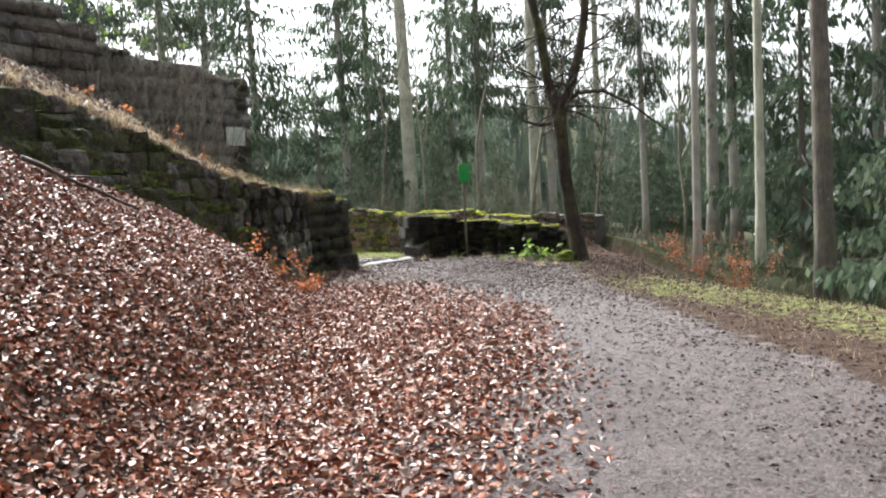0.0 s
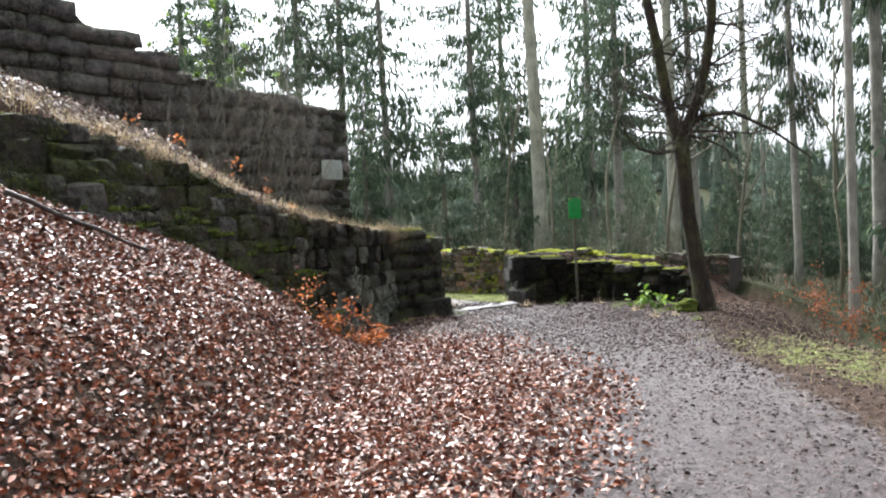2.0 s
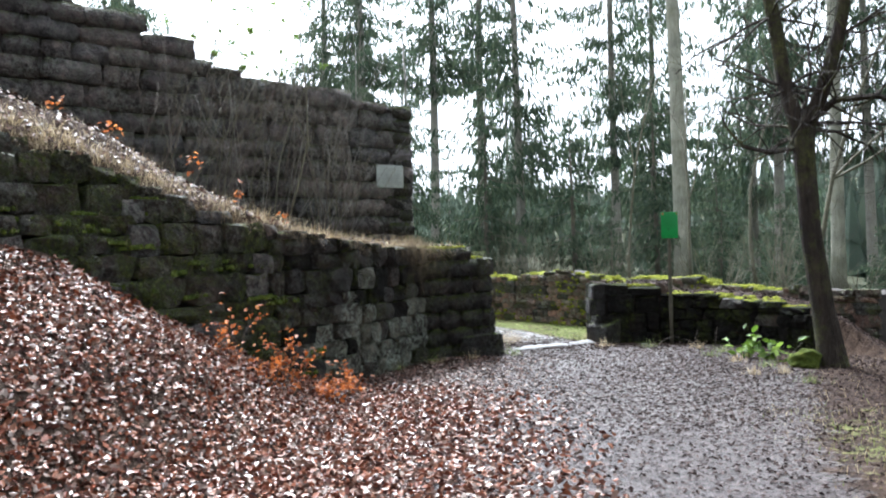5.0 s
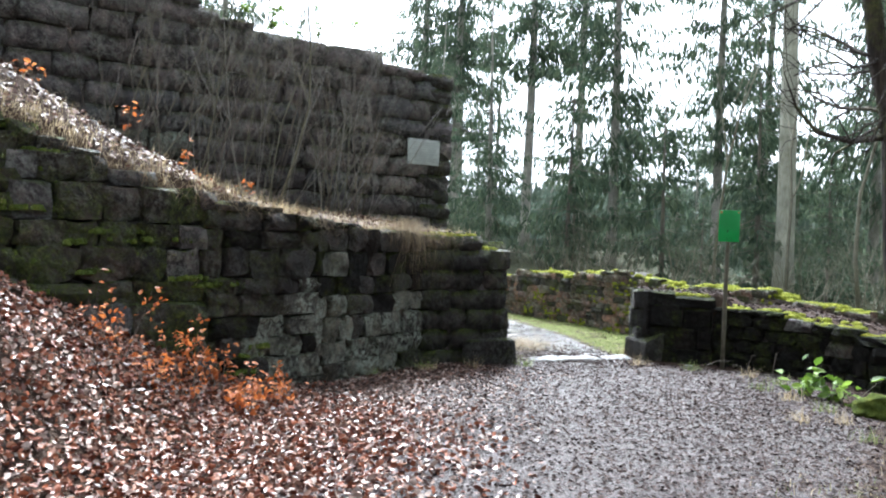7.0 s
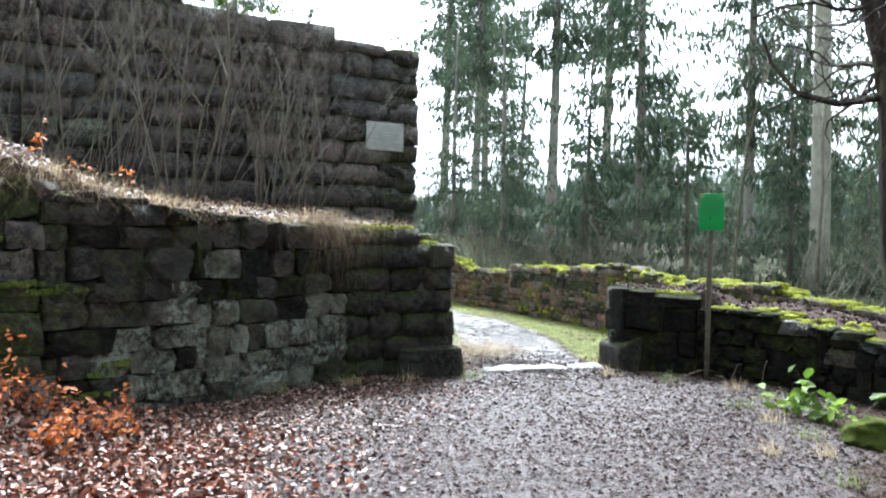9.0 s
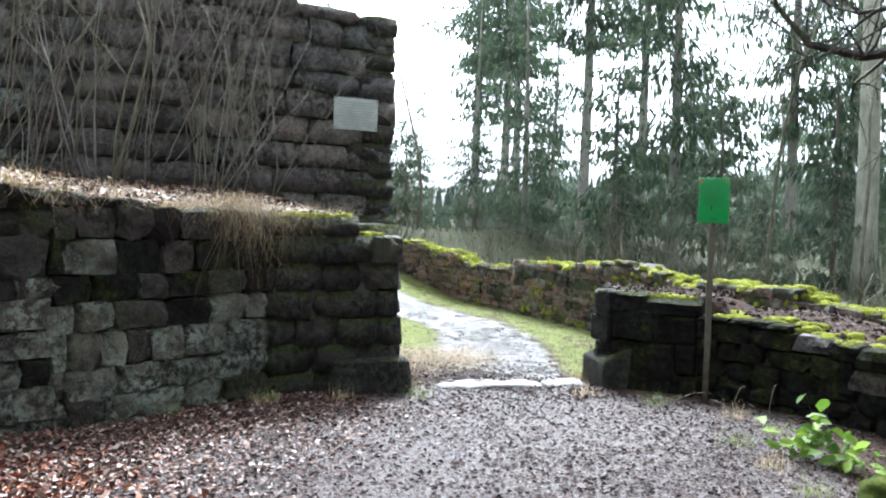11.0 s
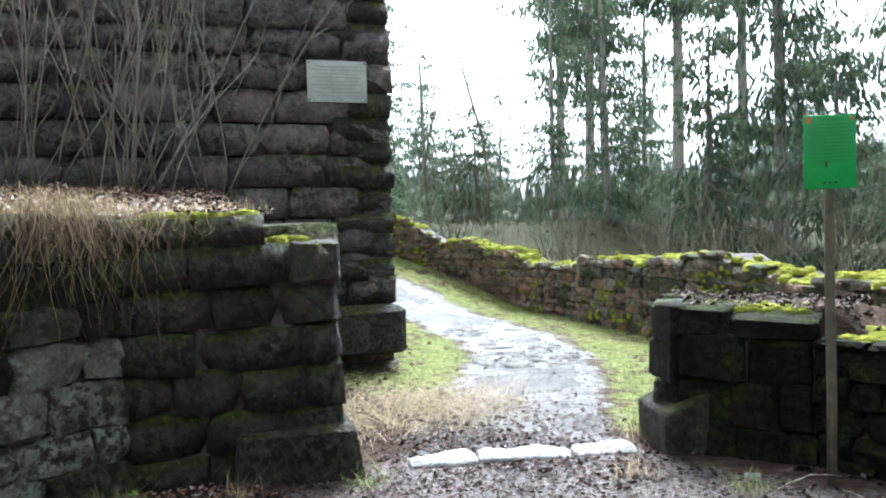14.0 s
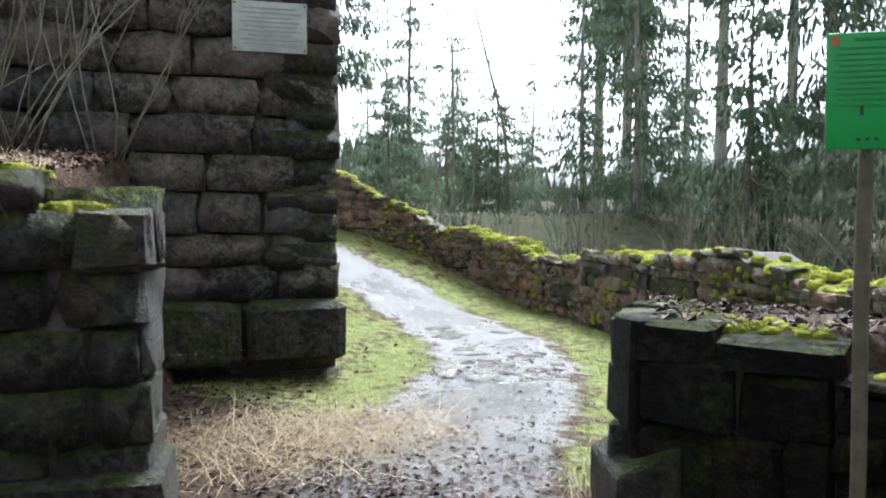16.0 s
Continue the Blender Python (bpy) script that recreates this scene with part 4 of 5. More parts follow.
blades("edge_grass", np.array(tufts), (0.08, 0.26), (0.003, 0.006), GRASS_DRY, "tufts of dry grass along the wall edge", 1.3, 76, None, 0.6, (0.5, -0.1))


def hanging_grass():
    """Clumps of long straw hanging over the edge of the retaining wall."""
    r = random.Random(27)
    verts, faces = [], []
    clumps = [(r.gauss(0.26, 0.17), 0.1 + 0.6 * r.random() ** 1.6, r.uniform(-0.25, 0.45), 12) for k in range(24)]
    clumps += [(r.uniform(-0.75, 6.5), r.uniform(0.05, 0.22), r.uniform(-0.6, 0.6), 10) for k in range(64)]
    for s0, long0, drift0, count in clumps:
        for i in range(count):
            s = s0 + r.gauss(0, 0.11)
            if s < 0:
                x, y, a = at_run(PIER_L, pier_l_run, -s)
                out = (math.sin(a), -math.cos(a))
                zt = 1.30
            else:
                x, y, a = at_run(MID_LINE, mid_run, s)
                out = (-math.sin(a), math.cos(a))
                tip = mid_lean(s)
                x, y = x - out[0] * tip, y - out[1] * tip
                zt = mid_top(s)
            long = long0 * r.uniform(0.15, 1.2)
            back = r.uniform(0.02, 0.2)
            p = Vector((x - out[0] * back, y - out[1] * back, zt + r.uniform(-0.03, 0.03)))
            side = Vector((math.cos(a), math.sin(a), 0))
            drift = drift0 + r.gauss(0, 0.35)
            curl, wind = r.uniform(0.015, 0.07), r.uniform(3.5, 9.0)
            w = r.uniform(0.0009, 0.0024)
            lift = r.uniform(-0.02, 0.15)
            reach0 = r.uniform(0.05, 0.16)
            b = len(verts)
            for k in range(7):
                t = k / 6
                reach = (back + reach0) * math.sin(min(t * 1.7, 1) * math.pi / 2)
                q = p + Vector((out[0], out[1], 0)) * reach + side * (drift * t * long + curl * math.sin(t * wind + i))
                q.z += 0.5 * curl * math.cos(t * wind * 0.8 + 2 * i) + lift * math.sin(min(t * 1.9, 1) * math.pi) - long * max(t - 0.3, 0) * 1.4
                ww = w * (1 - 0.75 * t)
                verts += [q - side * ww, q + side * ww]
            for k in range(6):
                j = b + 2 * k
                faces.append((j, j + 1, j + 3, j + 2))
    return tagged(new("hanging_grass", mesh_of("hanging_grass", verts, faces, STRAW_DARK)), "long dry grass hanging over the wall edge", "grass", kind="stuff")


hanging_grass()
mop_rng = np.random.default_rng(171)
mop = np.stack([mop_rng.normal(-2.68, 0.10, 460), mop_rng.uniform(15.4, 16.5, 460)], -1)
blades("straw_tuft", mop, (0.06, 0.18), (0.002, 0.005), GRASS_DRY, "tangled dry grass on the wall end", 1.8, 172, np.full(460, 1.36), 0.5, (0.25, -0.25), 0.4)


def gravel():
    """Loose wet pebbles on the track and the bailey path."""
    r = np.random.default_rng(33)
    xy = np.concatenate([sample(17000, -1.8, 3.4, 2.5, 18.6, lambda x, y: path_mask(x, y) * np.clip(0.25 + y / 16, 0, 1), 34), sample(3500, -5.5, -0.6, 18.0, 23.5, lambda x, y: step(0.9, 0.6, to_line(x, y, PATH_IN)[0]) * np.clip(1.6 - 0.25 * (y - 18), 0.2, 1), 35)])
    n = len(xy)
    z = land(xy[:, 0], xy[:, 1])
    s = r.uniform(0.006, 0.016, n) * np.where(r.random(n) < 0.06, 1.8, 1.0)
    unit = np.array([(1, 0, 0), (-1, 0, 0), (0, 1, 0), (0, -1, 0), (0, 0, 0.7), (0, 0, -0.5)])
    verts = unit[None] * s[:, None, None] * r.uniform(0.65, 1.35, (n, 6, 3)) + np.stack([xy[:, 0], xy[:, 1], z + 0.002], -1)[:, None, :]
    tri = np.array([(0, 2, 4), (2, 1, 4), (1, 3, 4), (3, 0, 4)])
    faces = (tri[None] + (np.arange(n) * 6)[:, None, None]).reshape(-1, 3)
    stone = leaf_material("wet_pebble", [(0.0, (0.044, 0.037, 0.037)), (0.6, (0.085, 0.071, 0.069)), (1.0, (0.12, 0.103, 0.10))], 0.75, 0, 0.15)
    return tagged(new("gravel", mesh_of("gravel", verts.reshape(-1, 3), faces, stone)), "loose wet grey-mauve gravel on the track", "gravel", kind="stuff")


gravel()


def moss_cushions(name, spots, label, seed, moss=MOSS):
    """Moss cushions: low lumpy mounds joined into one cover."""
    r = random.Random(seed)
    verts, faces = [], []
    for x, y, z, size, high in spots:
        b = len(verts)
        rings, seg = 3, 9
        verts.append((x, y, z + high))
        ph = r.random() * 6
        for i in range(1, rings + 1):
            t = i / rings
            for k in range(seg):
                a = 2 * math.pi * k / seg
                rad = size * math.sin(t * math.pi / 2) * (1 + 0.28 * math.sin(a * 2 + ph) + 0.16 * r.uniform(-1, 1))
                verts.append((x + math.cos(a) * rad, y + math.sin(a) * rad, z + high * math.cos(t * math.pi / 2) * (1 + 0.25 * r.uniform(-1, 1)) - (0.025 if i == rings else 0)))
        for k in range(seg):
            faces.append((b, b + 1 + k, b + 1 + (k + 1) % seg))
        for i in range(rings - 1):
            for k in range(seg):
                q = (k + 1) % seg
                faces.append((b + 1 + i * seg + k, b + 1 + (i + 1) * seg + k, b + 1 + (i + 1) * seg + q, b + 1 + i * seg + q))
    fuzz = np.random.default_rng(seed)
    k = fuzz.integers(0, len(spots), len(spots) * 7)
    sp = np.array(spots)[k]
    ang, rad = fuzz.uniform(0, 6.283, len(k)), np.sqrt(fuzz.random(len(k)))
    xy = np.stack([sp[:, 0] + np.cos(ang) * rad * sp[:, 3], sp[:, 1] + np.sin(ang) * rad * sp[:, 3]], -1)
    blades("moss_tips", xy, (0.012, 0.035), (0.006, 0.012), moss, label, 1.2, seed, sp[:, 2] + sp[:, 4] * np.sqrt(np.clip(1 - rad ** 2, 0, 1)) - 0.012)
    return tagged(new(name, mesh_of(name, verts, faces, moss, True)), label, "moss", kind="stuff")


def spots_on(line, run, top, side, n, s0, s1, depth, seed, size=(0.06, 0.17), drop=0.0):
    r = random.Random(seed)
    out = []
    while len(out) < n:
        s = r.uniform(s0, s1)
        if math.sin(s * 1.7) + 0.6 * math.sin(s * 4.3 + 1) < r.uniform(-1.6, 0.6):
            continue
        x, y, a = at_run(line, run, s)
        d = r.uniform(0.05, depth)
        k = r.uniform(*size)
        out.append((x - math.sin(a) * side * d, y + math.cos(a) * side * d, top(s) - 0.02 - drop * r.random(), k, k * r.uniform(0.3, 0.55)))
    return out


moss_cushions("moss_cover", spots_on(FAR_XY, far_run, far_top, -1, 900, 1.5, far_run[-1] - 3, 0.5, 61, (0.03, 0.11)), "bright yellow-green moss along the bailey wall", 62)
growth_rng = random.Random(169)
growth = []
for i in range(130):
    s, f = growth_rng.uniform(3.0, far_run[-1] - 3.5), growth_rng.random() ** 1.5
    if math.sin(s * 2.3) + math.sin(s * 0.9 + f * 3) < -0.1:
        continue
    for q in range(growth_rng.randint(3, 8)):
        x, y, t = at_run(FAR_XY, far_run, s + growth_rng.gauss(0, 0.12))
        lo = far_low(s) + 0.1
        k = growth_rng.uniform(0.02, 0.05)
        growth.append((x - math.sin(t) * 0.02, y + math.cos(t) * 0.02, lo + (far_top(s) - lo) * f + growth_rng.gauss(0, 0.05), k, k * 0.6))
moss_cushions("moss_cover", growth, "yellow-green moss on the face of the bailey wall", 170)
face_rng = random.Random(69)
face_spots = []
for i in range(210):
    s = face_rng.uniform(2.6, 10.5)
    x, y, t = at_run(MID_LINE, mid_run, s)
    f = face_rng.random() ** 0.8
    lo = mid_low(s) + 0.1
    tip = mid_lean(s) * f - 0.02
    if math.sin(s * 3.1) + math.sin(f * 7 + s) < -0.2:
        continue
    k = face_rng.uniform(0.025, 0.05)
    for q in range(face_rng.randint(3, 7)):
        along = (q - 3) * 0.055 + face_rng.uniform(-0.02, 0.02)
        face_spots.append((x + math.sin(t) * tip + math.cos(t) * along, y - math.cos(t) * tip + math.sin(t) * along, lo + (mid_top(s) - lo) * f + face_rng.uniform(-0.01, 0.01), k * face_rng.uniform(0.6, 1.2), k * 0.5))
trail = np.array([q[:3] for q in face_spots])
blades("ledge_growth", trail[:, :2].repeat(5, 0) + np.random.default_rng(73).normal(0, 0.03, (len(trail) * 5, 2)), (0.05, 0.16), (0.003, 0.006), GRASS_GREEN, "moss and grass trailing from the wall ledges", 1.6, 74, trail[:, 2].repeat(5) - 0.02, 0.75, (0.5, -0.15), 0.7)
moss_cushions("moss_cover", face_spots, "moss cushions on the retaining wall ledges, shade painted into their green", 70, MOSS_SHADED)
moss_cushions("moss_cover", spots_on([(x - 0.04, y + 0.155) for x, y in PIER_R], run_of(PIER_R), lambda s: 0.68, 1, 90, 0.0, 0.75, 0.45, 63, (0.02, 0.055)), "bright moss on the right gate pier", 64)
moss_cushions("moss_cover", spots_on(WALL_R, run_of(WALL_R), steps_of([(0, 0.55), (1, 0.51), (2, 0.39), (3, 0.2)]), 1, 60, 0, 2.0, 0.7, 65, (0.03, 0.09)), "moss along the low gate wall", 66)
moss_cushions("moss_cover", spots_on(PIER_L, pier_l_run, lambda s: 1.36 if s < 0.66 else 1.205, 1, 130, 0.1, 0.95, 0.5, 67, (0.025, 0.07)), "moss on the left gate pier", 68)


# ---- trees ----
def spruce_shape(seed, height, crown, reach, radius, bark, needles, density=1.0, twig=(0.4, 0.9), thick=1.0):
    """Trunk and crown meshes of a spruce: whorls of drooping limbs hung with needle sprays."""
    r = random.Random(seed)
    bend = r.uniform(0, 6)

    def axis(z):
        return Vector((0.12 * math.sin(z * 0.16 + bend), 0.12 * math.cos(z * 0.13 + bend), z))
    line = []
    for i in range(15):
        z = -0.6 + (height + 0.6) * i / 14
        k = max(1 - max(z, 0) / height, 0.02)
        flare = 1.35 if i == 0 else 1.0
        line.append((axis(z), radius * (k ** 0.75) * flare))
    limbs, sprays = [], []
    z = crown
    while z < height * 0.985:
        up = (z - crown) / (height - crown)
        full = reach * (1 - up) ** 0.7 * (0.5 + 0.5 * min(up * 5 + 0.3, 1))
        for b in range(r.choice((4, 5, 5, 6))):
            if r.random() > 0.92 * density:
                continue
            a = r.uniform(0, 2 * math.pi)
            ln = full * r.uniform(0.55, 1.12) + 0.15
            d = Vector((math.cos(a), math.sin(a), 0))
            p0 = axis(z) + Vector((0, 0, r.uniform(-0.4, 0.4)))
            sag = r.uniform(0.22, 0.5) * (1 - 0.6 * up)
            pts = []
            for i in range(5):
                t = i / 4
                pts.append(p0 + d * ln * t + Vector((0, 0, -sag * ln * (t - 0.45 * t * t) * 1.5 + 0.1 * ln * t * t)))
            limbs.append([(p, 0.022 * (1 - 0.8 * i / 4) * (0.5 + 0.5 * ln / max(reach, 0.1))) for i, p in enumerate(pts)])
            n = max(int(ln * 32 * density), 4)
            side = Vector((-d.y, d.x, 0))
            for i in range(n):
                t = (i + r.random()) / n
                if t < 0.12:
                    continue
                f = t * 4
                k = min(int(f), 3)
                q = pts[k].lerp(pts[k + 1], f - k)
                sw = r.uniform(-1, 1)
                q = q + side * r.uniform(-0.3, 0.3) * ln * (1.1 - 0.7 * t) + Vector((0, 0, r.uniform(-0.25, 0.05)))
                L = r.uniform(*twig) * (1.1 - 0.5 * t) * (1 - 0.45 * up)
                tip = q + side * sw * L * 0.55 + d * L * r.uniform(-0.05, 0.4) + Vector((0, 0, -L * r.uniform(0.35, 1.1)))
                sprays.append((q, tip, r.uniform(0.027, 0.058) * thick * (1 - 0.3 * up), r.uniform(0, math.pi)))
        z += r.uniform(0.38, 0.7)
    tv, tf = tubes([line], 9)
    lv, lf = tubes(limbs, 3)
    verts, faces = list(lv), list(lf)
    bare = len(faces)
    for q, tip, w, turn in sprays:
        d = tip - q
        u = d.cross(Vector((math.cos(turn), math.sin(turn), 0.3)))
        if u.length < 1e-5:
            continue
        u = u.normalized() * w
        m = q + d * 0.5
        b = len(verts)
        verts += [q, m + u, tip, m - u]
        faces += [(b, b + 1, b + 2, b + 3)]
    trunk = mesh_of("trunk", tv, tf, bark, True)
    cm = mesh_of("crown", verts, faces, needles)
    cm.materials.append(BARK_BROWN)
    idx = np.zeros(len(faces), dtype=np.int32)
    idx[:bare] = 1
    cm.polygons.foreach_set("material_index", idx)
    return trunk, cm


SPRUCES = {
    "tall": spruce_shape(1, 27, 9.0, 3.3, 0.27, BARK_GREY, NEEDLES),
    "tall2": spruce_shape(2, 25, 6.0, 3.6, 0.25, BARK_GREY, NEEDLES),
    # Pale beech-like trunk built on the spruce form, crown above view.
    "bare": spruce_shape(3, 28, 14.5, 3.0, 0.28, BARK_PALE, NEEDLES),
    "full": spruce_shape(4, 21, 2.2, 4.2, 0.22, BARK_GREY, NEEDLES, 0.8, (0.5, 1.0), 1.25),
    "full2": spruce_shape(5, 18, 1.2, 3.8, 0.19, BARK_GREY, NEEDLES, 0.7, (0.5, 1.0), 1.25),
    "young": spruce_shape(6, 7.5, 0.4, 2.3, 0.09, BARK_BROWN, NEEDLES, 0.85, (0.35, 0.7), 1.3),
    "brown": spruce_shape(8, 26, 9.5, 3.2, 0.27, BARK_BROWN, NEEDLES),
    "dense": spruce_shape(9, 17, 0.6, 3.9, 0.2, BARK_BROWN, NEEDLES, 0.34, (1.1, 2.0), 2.4),
    "hazy": spruce_shape(7, 15, 1.0, 3.4, 0.18, BARK_GREY, NEEDLES_HAZED, 0.55, (0.5, 1.0), 1.6),
}
SPRUCE_WORDS = {
    "tall": "tall spruce with a bare grey trunk and drooping dark crown", "tall2": "spruce with grey trunk and ragged drooping limbs",
    "bare": "tall pale beech-like trunk, given a spruce crown far up", "full": "dense dark green spruce with hanging sprays", "full2": "dark green spruce branched to the ground",
    "brown": "tall spruce with a brown scaly trunk", "dense": "unseen spruce behind the camera, added to block sky light",
    "young": "young spruce with dense green sprays", "hazy": "spruce farther back in the wood, distance haze painted into its needles"}
spruce_first = {}


def spruce(kind, x, y, scale=1.0, turn=0.0, wide=1.0):
    m = pose(x, y, land_z(x, y) - 0.05, 0, 0, turn)
    if kind not in spruce_first:
        ob = base("spruce_tree", (x, y, 0), SPRUCE_WORDS[kind], "tree", "spruces of the wood")
        part("trunk", SPRUCES[kind][0], None, ob)
        part("crown", SPRUCES[kind][1], None, ob)
        spruce_first[kind] = ob
    else:
        ob = copy_thing(spruce_first[kind], m)
    ob.matrix_basis = m @ Matrix.Diagonal((scale * wide, scale * wide, scale, 1))
    return ob


NAMED_TREES = [
    ("bare", -1.4, 38.5, 1.0, 0, 1.15), ("bare", 3.6, 34.0, 0.95, 40, 0.8), ("tall", -14.7, 48.3, 1.0, 80, 1.0), ("tall", -12.9, 51.1, 1.05, 200, 0.9),
    ("tall2", -18.4, 47.4, 1.0, 20, 0.95), ("tall", -23.9, 53.6, 1.05, 120, 1.0), ("tall2", -4.5, 44.0, 0.95, 150, 0.9),
    ("bare", 6.7, 37.5, 0.9, 70, 0.7), ("bare", 7.2, 20.0, 0.9, 30, 0.45), ("brown", 7.9, 18.4, 1.0, 300, 0.8), ("tall", 9.2, 30.0, 1.0, 10, 0.8), ("tall2", 6.6, 28.7, 0.85, 200, 0.55), ("tall", 5.4, 18.6, 0.8, 60, 0.42), ("tall", -21.1, 53.2, 1.0, 310, 0.9), ("tall2", 11.0, 33.0, 1.0, 160, 0.9),
    ("full", -9.0, 44.0, 1.05, 30, 1.0), ("full", -4.0, 52.0, 1.1, 130, 1.0), ("full", 1.0, 52.0, 1.2, 220, 1.0), ("tall2", 2.2, 44.0, 0.95, 70, 1.0), ("tall2", 5.2, 41.0, 0.9, 170, 0.9), ("full", 12.5, 38.0, 1.0, 90, 1.0),
    ("full2", 13.0, 26.0, 1.0, 0, 1.0), ("full", 16.0, 30.0, 1.1, 60, 1.0), ("full", 14.5, 20.0, 1.0, 140, 1.0), ("full2", 18.0, 24.0, 1.1, 200, 1.0), 
    ("full2", -14.0, 38.0, 0.5, 50, 1.1), ("full2", -11.0, 36.0, 0.55, 150, 1.1), ("young", -8.0, 36.5, 1.0, 0, 1.1), ("young", -5.0, 37.5, 0.9, 90, 1.2), ("young", -2.5, 40.0, 1.1, 180, 1.1),
    ("full2", -20.0, 36.5, 0.55, 20, 1.0), ("hazy", -27.0, 46.0, 0.7, 70, 1.0), 
    ("tall2", -23.5, 36.0, 0.85, 260, 1.0), ("young", 10.0, 24.0, 1.2, 30, 1.2), ("young", 12.5, 19.0, 1.2, 120, 1.2),
]
for kind, x, y, sc, turn, wide in NAMED_TREES:
    spruce(kind, x, y, sc, turn, wide)
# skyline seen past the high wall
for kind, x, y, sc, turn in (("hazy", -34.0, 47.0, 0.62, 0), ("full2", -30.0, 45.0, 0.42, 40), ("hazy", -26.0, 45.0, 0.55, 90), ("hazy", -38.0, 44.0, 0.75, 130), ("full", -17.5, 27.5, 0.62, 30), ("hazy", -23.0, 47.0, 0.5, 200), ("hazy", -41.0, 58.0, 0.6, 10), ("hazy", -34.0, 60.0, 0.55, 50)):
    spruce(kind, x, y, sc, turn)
wood_rng = random.Random(77)
for i in range(46):
    a = math.radians(wood_rng.uniform(-24, 72))
    d = wood_rng.uniform(48, 85)
    if 3 < math.degrees(a) < 26 and wood_rng.random() < 0.7:
        continue
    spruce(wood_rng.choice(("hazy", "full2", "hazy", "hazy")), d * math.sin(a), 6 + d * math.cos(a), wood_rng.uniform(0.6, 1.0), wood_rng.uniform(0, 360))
for i in range(18):
    a = math.radians(wood_rng.uniform(-32, 50))
    d = wood_rng.uniform(34, 52)
    if math.degrees(a) > 2 and wood_rng.random() < 0.6:
        continue
    if math.degrees(a) < -12 and i % 3:
        continue
    spruce("young", d * math.sin(a), 6 + d * math.cos(a), wood_rng.uniform(0.5, 1.0), wood_rng.uniform(0, 360), 1.25)
for i in range(22):
    x, y, a = at_run(FAR_XY, far_run, far_run[-1] * (0.1 + 0.85 * i / 22))
    d = wood_rng.uniform(9, 20)
    spruce("young", x + math.sin(a) * d, y - math.cos(a) * d, wood_rng.uniform(0.28, 0.55), wood_rng.uniform(0, 360), 1.3)
for i in range(9):
    x, y = wood_rng.uniform(8.5, 18), wood_rng.uniform(12, 33)
    spruce("young", x, y, wood_rng.uniform(0.45, 0.9), wood_rng.uniform(0, 360), 1.3)
# Spruces behind the camera, out of view, added to shut off sky light.
for i in range(46):
    a = math.radians(88 + 192 * (i + wood_rng.random()) / 46)
    d = wood_rng.uniform(15, 27) if i % 3 else wood_rng.uniform(27, 40)
    spruce("dense", d * math.sin(a), 4 + d * math.cos(a), wood_rng.uniform(0.85, 1.2), wood_rng.uniform(0, 360), 1.1)


def far_woods():
    """Wooded hills across the valley: small ragged spruces joined into one cover."""
    r = random.Random(5)
    verts, faces = [], []
    for i in range(5200):
        a = math.radians(r.uniform(-75, 80))
        d = 85 + 520 * r.random() ** 1.25
        if a < -0.5 and d < 240:
            continue
        x, y = d * math.sin(a), 8 + d * math.cos(a)
        z = land_z(x, y) - 0.5
        h = r.uniform(7, 13) * (1 + d / 900)
        w = h * r.uniform(0.17, 0.26)
        for k in range(3):
            b = len(verts)
            z0, z1 = z + h * (0.04 + 0.27 * k), z + h * (0.5 + 0.25 * k)
            ww = w * (1 - 0.27 * k)
            verts.append((x, y, z1))
            for q in range(6):
                t = q * math.pi / 3 + k + i
                rr = ww * r.uniform(0.7, 1.2)
                verts.append((x + rr * math.cos(t), y + rr * math.sin(t), z0 - r.uniform(0, 0.06) * h))
            for q in range(6):
                faces.append((b, b + 1 + q, b + 1 + (q + 1) % 6))
    return tagged(new("far_woods", mesh_of("far_woods", verts, faces, NEEDLES_HAZED)), "spruce woods on the hills across the valley", "woods", kind="stuff")


far_woods()


def grow(r, p, d, length, radius, depth, lines, wander=0.25, spread=0.7, lift=0.1, kids=(2, 4), shrink=0.62):
    """Bare branching limbs."""
    pts = [(p.copy(), radius)]
    n = 5 if depth > 1 else 4
    q, v = p.copy(), d.normalized()
    for i in range(n):
        v = (v + Vector((r.uniform(-1, 1), r.uniform(-1, 1), r.uniform(-1, 1))) * wander + Vector((0, 0, lift))).normalized()
        q = q + v * length / n
        pts.append((q.copy(), radius * (1 - 0.62 * (i + 1) / n)))
    lines.append(pts)
    if depth <= 0:
        return
    for k in range(r.randint(*kids)):
        i = r.randint(2, n)
        start, rad = pts[i]
        side = Vector((r.uniform(-1, 1), r.uniform(-1, 1), r.uniform(-0.35, 0.7))).normalized()
        grow(r, start, (v + side * spread * 1.6).normalized(), length * shrink * r.uniform(0.7, 1.15), max(rad * 0.7, 0.0015), depth - 1, lines, wander, spread, lift, kids, shrink)


MOSSY_BARK = bark_material("mossy_brown_bark", [(0.3, (0.012, 0.009, 0.007)), (0.6, (0.055, 0.04, 0.03)), (0.8, (0.10, 0.075, 0.055))], 5, 0.09, 0.45)


